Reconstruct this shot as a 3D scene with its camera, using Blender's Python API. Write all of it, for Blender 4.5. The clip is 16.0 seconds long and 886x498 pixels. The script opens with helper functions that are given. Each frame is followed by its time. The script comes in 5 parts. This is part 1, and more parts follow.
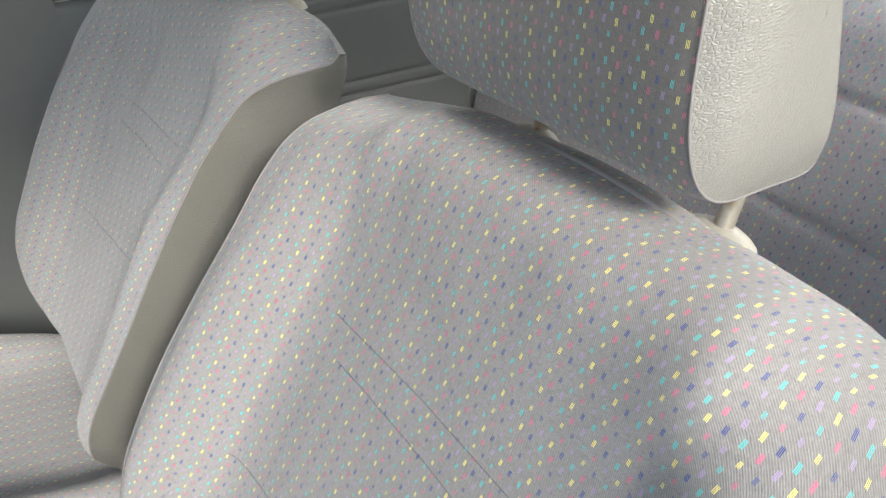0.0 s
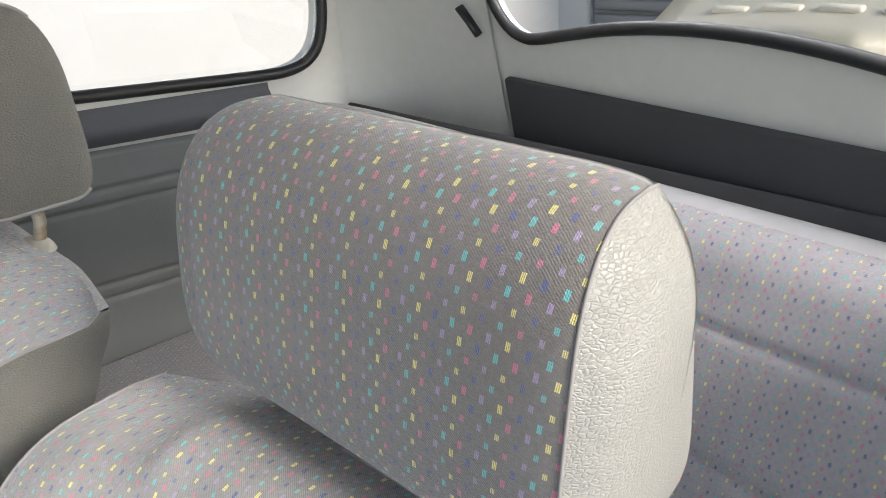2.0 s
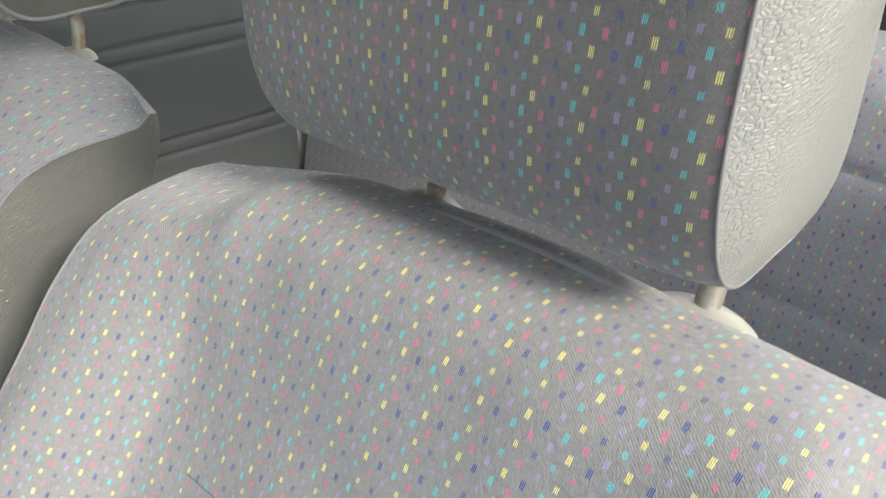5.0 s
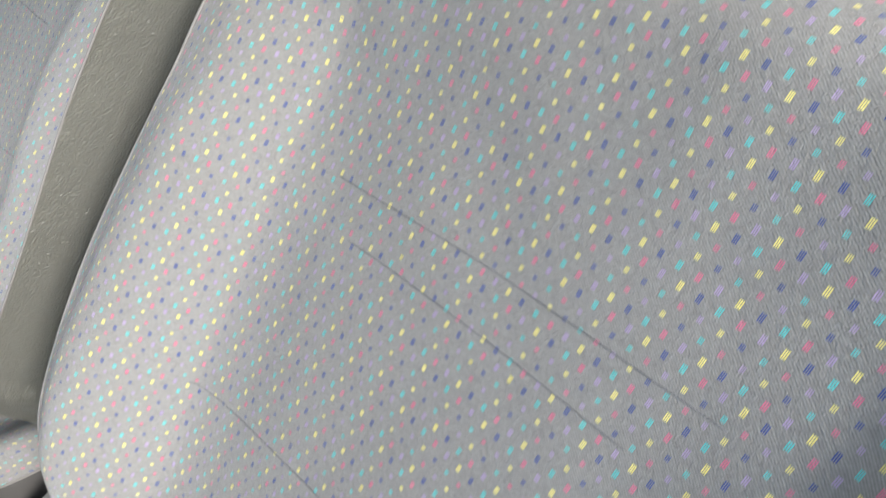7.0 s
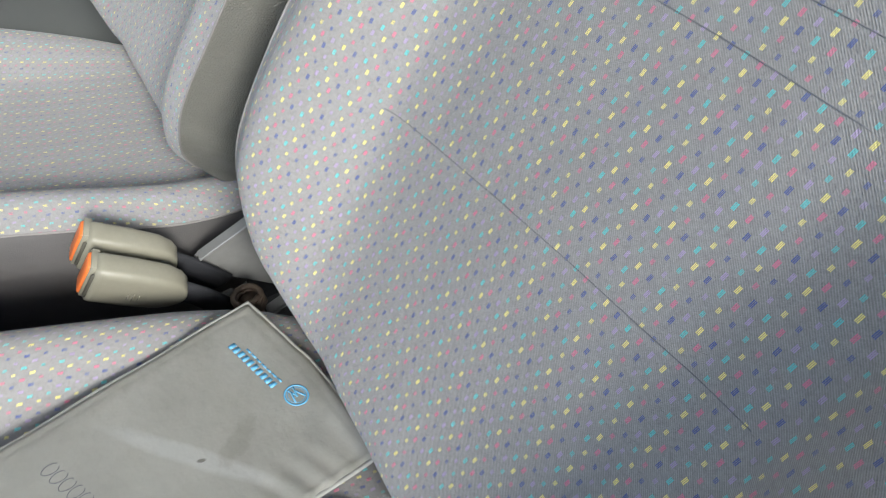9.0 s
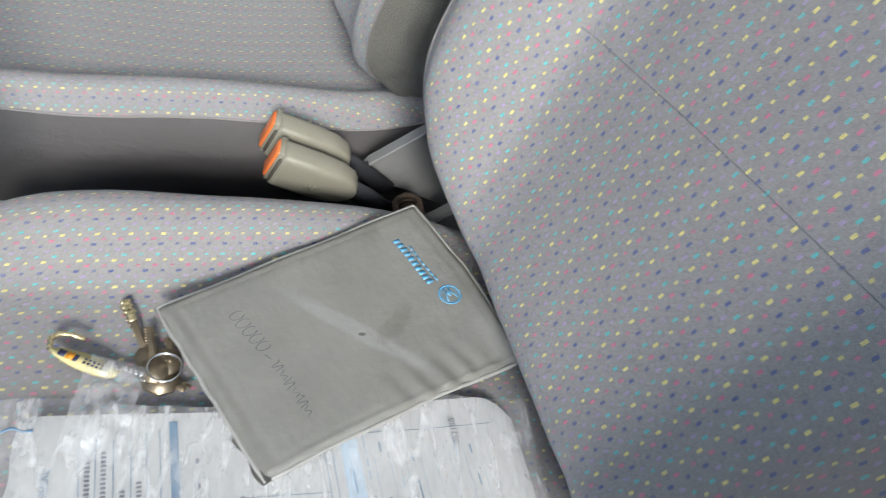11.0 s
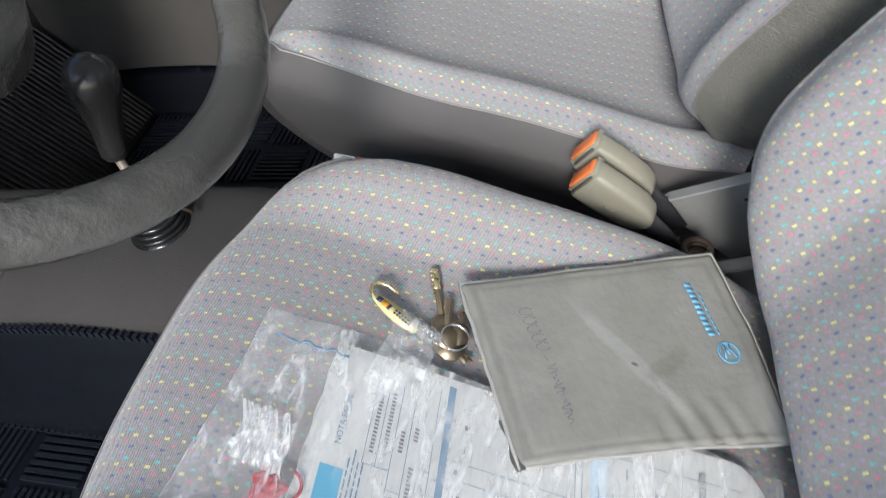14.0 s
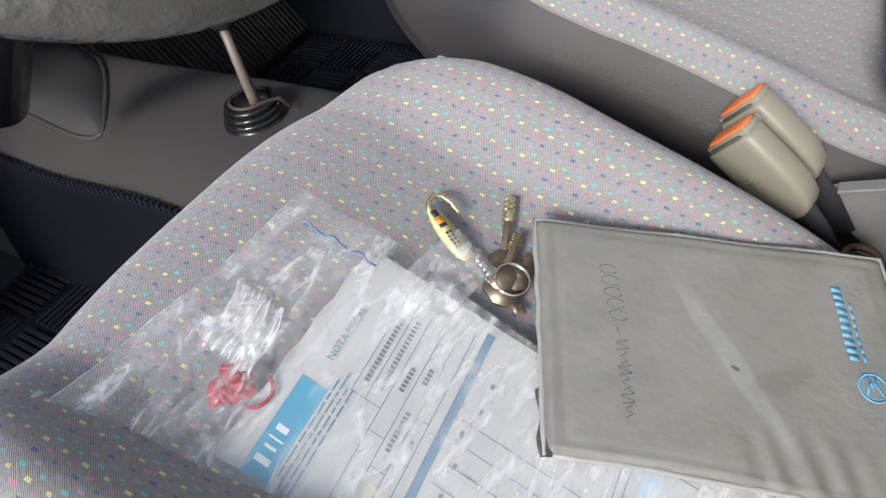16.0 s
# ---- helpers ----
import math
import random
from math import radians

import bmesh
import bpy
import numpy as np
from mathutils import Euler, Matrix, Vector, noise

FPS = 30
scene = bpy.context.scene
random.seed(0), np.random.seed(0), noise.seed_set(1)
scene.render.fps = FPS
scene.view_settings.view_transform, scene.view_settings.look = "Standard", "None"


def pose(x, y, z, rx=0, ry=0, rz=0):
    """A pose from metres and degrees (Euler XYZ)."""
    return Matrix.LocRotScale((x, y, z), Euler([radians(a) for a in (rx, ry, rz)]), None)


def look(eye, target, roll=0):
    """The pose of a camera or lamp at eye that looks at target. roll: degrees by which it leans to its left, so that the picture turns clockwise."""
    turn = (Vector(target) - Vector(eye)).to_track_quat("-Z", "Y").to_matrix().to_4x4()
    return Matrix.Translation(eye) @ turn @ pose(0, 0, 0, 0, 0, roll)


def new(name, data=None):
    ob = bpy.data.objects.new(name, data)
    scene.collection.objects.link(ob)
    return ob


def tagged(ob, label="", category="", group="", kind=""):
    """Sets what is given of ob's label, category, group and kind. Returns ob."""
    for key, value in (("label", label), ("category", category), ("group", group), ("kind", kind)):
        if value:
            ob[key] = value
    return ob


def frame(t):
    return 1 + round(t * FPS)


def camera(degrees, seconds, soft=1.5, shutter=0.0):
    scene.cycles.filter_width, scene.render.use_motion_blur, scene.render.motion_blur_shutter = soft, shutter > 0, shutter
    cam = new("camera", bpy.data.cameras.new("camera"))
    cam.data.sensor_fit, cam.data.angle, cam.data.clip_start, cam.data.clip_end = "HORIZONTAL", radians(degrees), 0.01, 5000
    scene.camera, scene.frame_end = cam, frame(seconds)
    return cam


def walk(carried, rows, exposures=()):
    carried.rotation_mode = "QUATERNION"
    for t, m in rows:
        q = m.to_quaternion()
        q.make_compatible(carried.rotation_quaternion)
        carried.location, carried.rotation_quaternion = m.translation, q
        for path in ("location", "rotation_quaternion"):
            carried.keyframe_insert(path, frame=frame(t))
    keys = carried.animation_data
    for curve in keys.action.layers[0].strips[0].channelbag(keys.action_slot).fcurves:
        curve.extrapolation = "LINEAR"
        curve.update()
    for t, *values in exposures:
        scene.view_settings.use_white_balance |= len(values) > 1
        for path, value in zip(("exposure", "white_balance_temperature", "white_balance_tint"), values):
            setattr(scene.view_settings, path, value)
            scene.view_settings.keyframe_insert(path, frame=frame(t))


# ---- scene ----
LENS = 64.99
PATH = [
    (0, pose(0.2562, -0.2826, 1.0136, 53.593, 8.738, -28.163)),
    (0.5, pose(0.2597, -0.2687, 1.0284, 54.643, 7.494, -31.291)),
    (1, pose(0.2746, -0.2568, 1.0688, 57.139, 6.752, -34.494)),
    (1.5, pose(0.3103, -0.2195, 1.0909, 61.150, 4.976, -40.618)),
    (2, pose(0.3207, -0.1841, 1.0684, 62.399, 4.363, -45.249)),
    (2.5, pose(0.3129, -0.1701, 1.0530, 62.343, 4.567, -47.517)),
    (3, pose(0.3074, -0.1651, 1.0407, 61.744, 4.663, -47.979)),
    (3.2, pose(0.3071, -0.1650, 1.0382, 61.432, 4.637, -47.926)),
    (5.3, pose(0.2738, -0.1618, 0.9658, 54.113, 5.924, -42.533)),
    (5.5, pose(0.2659, -0.1611, 0.9592, 53.472, 5.921, -41.910)),
    (6, pose(0.2483, -0.1608, 0.9387, 51.382, 6.032, -40.254)),
    (6.5, pose(0.2336, -0.1607, 0.9194, 49.396, 5.861, -38.406)),
    (7, pose(0.2077, -0.1669, 0.9010, 47.245, 5.813, -36.387)),
    (7.5, pose(0.1793, -0.1773, 0.8849, 45.209, 5.742, -33.602)),
    (8, pose(0.1482, -0.1867, 0.8659, 43.471, 5.776, -30.933)),
    (8.5, pose(0.1237, -0.1987, 0.8437, 42.146, 5.694, -27.736)),
    (9, pose(0.1128, -0.2062, 0.8412, 41.080, 5.893, -24.788)),
    (9.2, pose(0.1078, -0.2101, 0.8402, 40.719, 5.940, -23.708)),
    (11.3, pose(0.0420, -0.2420, 0.8385, 39.671, 7.671, -9.734)),
    (11.5, pose(0.0273, -0.2476, 0.8404, 39.754, 7.921, -8.109)),
    (12, pose(0.0132, -0.2552, 0.8455, 39.593, 8.446, -4.840)),
    (12.5, pose(0.0050, -0.2690, 0.8424, 40.030, 8.809, -1.217)),
    (13, pose(0.0041, -0.2751, 0.8437, 40.423, 9.194, 2.480)),
    (13.5, pose(0.0049, -0.2811, 0.8470, 41.339, 9.285, 6.767)),
    (14, pose(0.0070, -0.2474, 0.8754, 43.795, 10.263, 11.965)),
    (14.5, pose(0.0344, -0.2086, 0.8592, 45.013, 10.085, 17.652)),
    (15, pose(0.0460, -0.2128, 0.8190, 46.093, 9.600, 23.031)),
    (15.5, pose(0.0373, -0.2018, 0.7816, 46.602, 8.759, 26.941)),
    (16, pose(0.0256, -0.2010, 0.7606, 45.965, 9.023, 29.461)),
]
cam = camera(LENS, 16.0, soft=0.7, shutter=0.35)
walk(cam, PATH, exposures=[(0, 1.08, 6900, 8), (2, 1.24, 6900, 10), (3.2, 1.24, 6900, 9), (5.5, 1.10, 6800, 6), (7, 1.10, 6700, 6), (9, 1.05, 6500, 6), (11.5, 0.86, 6450, 8), (13, 0.88, 6450, 8), (14, 0.93, 6450, 9), (15, 0.98, 6500, 10), (16, 0.90, 6550, 11)])

# ---------------------------------------------------------------- light
world = bpy.data.worlds.new("sky")
scene.world = world
world.use_nodes = True
wn = world.node_tree.nodes
sky = wn.new("ShaderNodeTexSky")
sky.sky_type = "NISHITA"
sky.sun_disc = False
sky.sun_elevation = radians(31)
sky.sun_rotation = radians(174)
sky.air_density = 1.0
sky.dust_density = 1.0
sky.altitude = 300
world.node_tree.links.new(sky.outputs[0], wn["Background"].inputs[0])
wn["Background"].inputs[1].default_value = 0.15

sun = new("sun", bpy.data.lights.new("sun", "SUN"))
sun.data.energy = 2.0
sun.data.angle = radians(14)
sun.data.color = (1.0, 0.97, 0.93)
sun.matrix_world = look((0.30, -3.0, 1.85), (0, 0, 0))

# daylight in the opening of the rear window
rear_day = new("rear_window_daylight", bpy.data.lights.new("rear_window_daylight", "AREA"))
rear_day.data.shape = "RECTANGLE"
rear_day.data.size, rear_day.data.size_y = 0.62, 0.24
rear_day.data.energy = 1.1
rear_day.data.color = (0.94, 0.96, 1.0)


# ---------------------------------------------------------------- materials
def node(nt, kind):
    return nt.nodes.new("ShaderNode" + kind)


def math_node(nt, op, a, b=None, c=None):
    n = node(nt, "Math")
    n.operation = op
    for i, v in enumerate((a, b, c)):
        if v is None:
            continue
        if isinstance(v, (int, float)):
            n.inputs[i].default_value = v
        else:
            nt.links.new(v, n.inputs[i])
    return n.outputs[0]


def mix_colour(nt, fac, a, b, blend="MIX"):
    n = node(nt, "Mix")
    n.data_type, n.blend_type = "RGBA", blend
    for sock, v in ((n.inputs[0], fac), (n.inputs[6], a), (n.inputs[7], b)):
        if isinstance(v, (int, float)):
            sock.default_value = v
        elif isinstance(v, tuple):
            sock.default_value = (*v, 1)
        else:
            nt.links.new(v, sock)
    return n.outputs[2]


def noise_tex(nt, scale, detail=4, rough=0.55, vec=None):
    n = node(nt, "TexNoise")
    n.inputs["Scale"].default_value = scale
    n.inputs["Detail"].default_value = detail
    n.inputs["Roughness"].default_value = rough
    if vec is not None:
        nt.links.new(vec, n.inputs["Vector"])
    return n


def ramp(nt, fac, stops, interp="LINEAR"):
    n = node(nt, "ValToRGB")
    n.color_ramp.interpolation = interp
    el = n.color_ramp.elements
    while len(el) < len(stops):
        el.new(0.5)
    for e, (p, col) in zip(el, stops):
        e.position, e.color = p, (*col, 1)
    nt.links.new(fac, n.inputs[0])
    return n.outputs[0]


def bump(nt, height, strength, distance, normal=None):
    n = node(nt, "Bump")
    n.inputs["Strength"].default_value = strength
    n.inputs["Distance"].default_value = distance
    nt.links.new(height, n.inputs["Height"])
    if normal is not None:
        nt.links.new(normal, n.inputs["Normal"])
    return n.outputs[0]


def base_mat(name):
    m = bpy.data.materials.new(name)
    m.use_nodes = True
    return m, m.node_tree, m.node_tree.nodes["Principled BSDF"]


def plain(name, col, rough=0.5, metal=0.0, grain=40.0, vary=0.15, relief=0.0, relief_scale=200.0, dirt=0.0, dirt_col=(0.1, 0.08, 0.06)):
    """Painted, moulded or metal surface with two scales of variation."""
    m, nt, b = base_mat(name)
    tc = node(nt, "TexCoord").outputs["Object"]
    n1 = noise_tex(nt, grain, 5, 0.6, tc)
    n2 = noise_tex(nt, grain / 9, 3, 0.5, tc)
    dark = tuple(c * (1 - vary) for c in col)
    light = tuple(min(1, c * (1 + vary * 0.6)) for c in col)
    c1 = mix_colour(nt, n1.outputs[0], dark, light)
    c2 = mix_colour(nt, math_node(nt, "MULTIPLY", n2.outputs[0], 0.5), c1, dark)
    if dirt:
        f = ramp(nt, n2.outputs[0], [(0.48, (0, 0, 0)), (0.72, (dirt,) * 3)])
        c2 = mix_colour(nt, f, c2, dirt_col)
    nt.links.new(c2, b.inputs["Base Color"])
    b.inputs["Metallic"].default_value = metal
    r = node(nt, "MapRange")
    r.inputs["To Min"].default_value, r.inputs["To Max"].default_value = max(0.02, rough - 0.1), min(1, rough + 0.12)
    nt.links.new(n1.outputs[0], r.inputs["Value"])
    nt.links.new(r.outputs[0], b.inputs["Roughness"])
    if relief:
        n3 = noise_tex(nt, relief_scale, 3, 0.6, tc)
        nt.links.new(bump(nt, n3.outputs[0], relief, 0.002), b.inputs["Normal"])
    return m


def fabric(name, base=(0.30, 0.291, 0.296), soiled=0.0, speck=1.0, twill=0.26):
    """Grey twill with rows of small woven yellow, blue, teal, pink and lilac flecks; its UV map is in metres."""
    m, nt, b = base_mat(name)
    uv = node(nt, "UVMap").outputs[0]
    wob = noise_tex(nt, 30.0, 2, 0.5, uv)
    va = node(nt, "VectorMath")
    va.operation = "MULTIPLY_ADD"
    nt.links.new(wob.outputs["Color"], va.inputs[0])
    va.inputs[1].default_value = (0.0012, 0.0012, 0)
    nt.links.new(uv, va.inputs[2])
    sep = node(nt, "SeparateXYZ")
    nt.links.new(va.outputs[0], sep.inputs[0])
    u = math_node(nt, "DIVIDE", sep.outputs[0], 0.0084)
    v = math_node(nt, "DIVIDE", sep.outputs[1], 0.00625)
    row = math_node(nt, "FLOOR", v)
    # every row is staggered by two and a half flecks
    u2 = math_node(nt, "MULTIPLY_ADD", row, 2.5, u)
    colm = math_node(nt, "FLOOR", u2)
    fv = math_node(nt, "SUBTRACT", math_node(nt, "SUBTRACT", v, row), 0.5)
    fu = math_node(nt, "SUBTRACT", math_node(nt, "SUBTRACT", u2, colm), 0.5)
    fu = math_node(nt, "MULTIPLY_ADD", fv, 0.03, fu)
    # two rows of long flecks, then two of short ones
    odd = math_node(nt, "GREATER_THAN", math_node(nt, "FLOORED_MODULO", row, 4.0), 1.5)
    hh = math_node(nt, "MULTIPLY_ADD", odd, -0.08, 0.300)
    hw = math_node(nt, "MULTIPLY_ADD", odd, -0.012, 0.128)
    mu = math_node(nt, "LESS_THAN", math_node(nt, "ABSOLUTE", fu), hw)
    mv = math_node(nt, "LESS_THAN", math_node(nt, "ABSOLUTE", fv), hh)
    thread = math_node(nt, "FRACT", math_node(nt, "MULTIPLY", math_node(nt, "ADD", fu, 0.128), 11.7))
    thr = math_node(nt, "LESS_THAN", thread, 0.70)
    mask = math_node(nt, "MULTIPLY", math_node(nt, "MULTIPLY", mu, mv), thr)
    idx = math_node(nt, "MULTIPLY_ADD", math_node(nt, "FLOORED_MODULO", colm, 5.0), 0.2, 0.1)
    tint = ramp(nt, idx, [(0.0, (0.95, 0.84, 0.28)), (0.2, (0.45, 0.34, 0.58)), (0.4, (0.74, 0.19, 0.31)), (0.6, (0.12, 0.62, 0.64)), (0.8, (0.060, 0.095, 0.32))], "CONSTANT")
    # twill ribs about 1 mm wide
    rib = math_node(nt, "SINE", math_node(nt, "MULTIPLY", math_node(nt, "MULTIPLY_ADD", sep.outputs[0], -0.80, sep.outputs[1]), 4600.0))
    rib = math_node(nt, "MULTIPLY", rib, math_node(nt, "MULTIPLY", noise_tex(nt, 260.0, 3, 0.7, uv).outputs[0], 1.9))
    fine = noise_tex(nt, 1400.0, 2, 0.6, uv)
    fuzz = noise_tex(nt, 420.0, 4, 0.7, uv)
    big = noise_tex(nt, 7.0, 4, 0.6, uv)
    lo = tuple(c * 0.60 for c in base)
    hi = tuple(c * 1.36 for c in base)
    ground = mix_colour(nt, math_node(nt, "MULTIPLY_ADD", rib, twill, fuzz.outputs[0]), lo, hi)
    ground = mix_colour(nt, math_node(nt, "MULTIPLY", big.outputs[0], 0.30), ground, (0.25, 0.225, 0.20))
    # rubbed and crushed pile, a few millimetres across
    pile = ramp(nt, noise_tex(nt, 150.0, 5, 0.75, uv).outputs[0], [(0.50, (0, 0, 0)), (0.70, (1, 1, 1))])
    ground = mix_colour(nt, math_node(nt, "MULTIPLY", pile, 0.38), ground, tuple(c * 0.55 for c in base))
    if soiled:
        st = ramp(nt, noise_tex(nt, 11.0, 5, 0.7, uv).outputs[0], [(0.52, (0, 0, 0)), (0.68, (soiled,) * 3)])
        ground = mix_colour(nt, st, ground, (0.16, 0.13, 0.10))
    col = mix_colour(nt, math_node(nt, "MULTIPLY", mask, math_node(nt, "MULTIPLY_ADD", odd, -0.14 * speck, 0.94 * speck)), ground, tint)
    nt.links.new(col, b.inputs["Base Color"])
    b.inputs["Roughness"].default_value = 0.92
    b.inputs["Specular IOR Level"].default_value = 0.2
    b.inputs["Sheen Weight"].default_value = 0.35
    b.inputs["Sheen Roughness"].default_value = 0.5
    h = math_node(nt, "MULTIPLY_ADD", mask, 0.5, math_node(nt, "MULTIPLY_ADD", rib, 0.07, math_node(nt, "MULTIPLY_ADD", fuzz.outputs[0], 0.9, math_node(nt, "MULTIPLY", fine.outputs[0], 0.5))))
    nrm = bump(nt, h, 0.85, 0.0008)
    nrm = bump(nt, big.outputs[0], 0.25, 0.01, nrm)
    nt.links.new(nrm, b.inputs["Normal"])
    return m


def vinyl(name, col, rough=0.45, pebble=420.0, depth=0.6):
    """Embossed leathercloth with creases."""
    m, nt, b = base_mat(name)
    tc = node(nt, "TexCoord").outputs["Object"]
    wv = noise_tex(nt, 40, 3, 0.6, tc)
    va = node(nt, "VectorMath")
    va.operation = "MULTIPLY_ADD"
    nt.links.new(wv.outputs["Color"], va.inputs[0])
    va.inputs[1].default_value = (0.006, 0.006, 0.006)
    mp = node(nt, "Mapping")
    mp.inputs["Scale"].default_value = (1.0, 1.0, 1.7)
    nt.links.new(tc, mp.inputs["Vector"])
    nt.links.new(mp.outputs[0], va.inputs[2])
    vo = node(nt, "TexVoronoi")
    vo.feature = "DISTANCE_TO_EDGE"
    vo.inputs["Scale"].default_value = pebble
    nt.links.new(va.outputs[0], vo.inputs["Vector"])
    cell = ramp(nt, vo.outputs["Distance"], [(0.0, (0, 0, 0)), (0.20, (1, 1, 1))])
    n2 = noise_tex(nt, 6, 4, 0.6, tc)
    n3 = noise_tex(nt, 60, 4, 0.6, tc)
    c1 = mix_colour(nt, n2.outputs[0], tuple(c * 0.86 for c in col), tuple(min(1, c * 1.1) for c in col))
    c1 = mix_colour(nt, math_node(nt, "MULTIPLY", n3.outputs[0], 0.35), c1, tuple(c * 0.72 for c in col))
    nt.links.new(c1, b.inputs["Base Color"])
    b.inputs["Roughness"].default_value = rough
    b.inputs["Specular IOR Level"].default_value = 0.4
    nrm = bump(nt, cell, depth, 0.0008)
    nrm = bump(nt, n3.outputs[0], 0.3, 0.003, nrm)
    nt.links.new(nrm, b.inputs["Normal"])
    return m


def carpet(name, col):
    m, nt, b = base_mat(name)
    tc = node(nt, "TexCoord").outputs["Object"]
    n1 = noise_tex(nt, 900, 2, 0.7, tc)
    n2 = noise_tex(nt, 18, 4, 0.6, tc)
    c = mix_colour(nt, n1.outputs[0], tuple(k * 0.55 for k in col), tuple(k * 1.35 for k in col))
    c = mix_colour(nt, math_node(nt, "MULTIPLY", n2.outputs[0], 0.5), c, tuple(k * 0.6 for k in col))
    nt.links.new(c, b.inputs["Base Color"])
    b.inputs["Roughness"].default_value = 0.95
    b.inputs["Sheen Weight"].default_value = 0.03
    nt.links.new(bump(nt, n1.outputs[0], 0.8, 0.002), b.inputs["Normal"])
    return m


def rim_mat(name, col):
    # moulded rim: matt grey, with crinkled glossy patches where it is worn
    m, nt, b = base_mat(name)
    tc = node(nt, "TexCoord").outputs["Object"]
    worn = ramp(nt, noise_tex(nt, 7.0, 3, 0.6, tc).outputs[0], [(0.42, (0, 0, 0)), (0.60, (1, 1, 1))])
    fine = noise_tex(nt, 95.0, 3, 0.5, tc).outputs[0]
    grain = noise_tex(nt, 500.0, 3, 0.6, tc).outputs[0]
    c = mix_colour(nt, grain, tuple(k * 0.8 for k in col), tuple(k * 1.25 for k in col))
    c = mix_colour(nt, math_node(nt, "MULTIPLY", worn, 0.5), c, (0.15, 0.146, 0.136))
    nt.links.new(c, b.inputs["Base Color"])
    nt.links.new(math_node(nt, "MULTIPLY_ADD", worn, -0.20, 0.33), b.inputs["Roughness"])
    h = math_node(nt, "MULTIPLY_ADD", math_node(nt, "MULTIPLY", fine, worn), 1.0, math_node(nt, "MULTIPLY", grain, 0.10))
    nt.links.new(bump(nt, h, 0.85, 0.0030), b.inputs["Normal"])
    return m


def glass_mat(name, col=(1, 1, 1), rough=0.0):
    m, nt, b = base_mat(name)
    b.inputs["Base Color"].default_value = (*col, 1)
    b.inputs["Transmission Weight"].default_value = 1.0
    b.inputs["Roughness"].default_value = rough
    b.inputs["IOR"].default_value = 1.45
    return m


def film_mat(name):
    """Thin clear film: see-through, with a faint milky haze and a gloss that grows at low angles."""
    m, nt, b = base_mat(name)
    out = nt.nodes["Material Output"]
    clear = node(nt, "BsdfTransparent")
    clear.inputs[0].default_value = (0.985, 0.99, 0.995, 1)
    b.inputs["Base Color"].default_value = (0.86, 0.87, 0.88, 1)
    b.inputs["Roughness"].default_value = 0.22
    gloss = node(nt, "BsdfAnisotropic")
    gloss.inputs["Roughness"].default_value = 0.20
    lw = node(nt, "LayerWeight")
    lw.inputs[0].default_value = 0.5
    fr_out = math_node(nt, "MULTIPLY_ADD", math_node(nt, "POWER", lw.outputs["Facing"], 3.0), 0.70, 0.068)
    tc = node(nt, "TexCoord").outputs["Object"]
    # long creases that fold the film: ridges of two stretched noises
    ridges = []
    for rot, size in ((0.5, 36.0), (-0.9, 60.0), (0.1, 120.0)):
        mp = node(nt, "Mapping")
        mp.inputs["Rotation"].default_value = (0, 0, rot)
        mp.inputs["Scale"].default_value = (1.0, 0.28, 1.0)
        nt.links.new(tc, mp.inputs["Vector"])
        nz = noise_tex(nt, size, 2, 0.5, mp.outputs[0])
        ridges.append(math_node(nt, "POWER", math_node(nt, "MAXIMUM", math_node(nt, "SUBTRACT", 1.0, math_node(nt, "MULTIPLY", math_node(nt, "ABSOLUTE", math_node(nt, "SUBTRACT", nz.outputs[0], 0.5)), 7.0)), 0.0), 1.6))
    high = math_node(nt, "ADD", math_node(nt, "ADD", ridges[0], ridges[1]), math_node(nt, "MULTIPLY", ridges[2], 0.6))
    nrm = bump(nt, high, 0.34, 0.003)
    nt.links.new(nrm, gloss.inputs["Normal"])
    nt.links.new(nrm, lw.inputs["Normal"])
    m1 = node(nt, "MixShader")
    nt.links.new(math_node(nt, "MULTIPLY_ADD", math_node(nt, "POWER", high, 2.0), 0.09, 0.075), m1.inputs[0])
    nt.links.new(clear.outputs[0], m1.inputs[1])
    nt.links.new(b.outputs[0], m1.inputs[2])
    m2 = node(nt, "MixShader")
    nt.links.new(fr_out, m2.inputs[0])
    nt.links.new(m1.outputs[0], m2.inputs[1])
    nt.links.new(gloss.outputs[0], m2.inputs[2])
    nt.links.new(m2.outputs[0], out.inputs[0])
    return m


WALLET_SKEW = 0.057


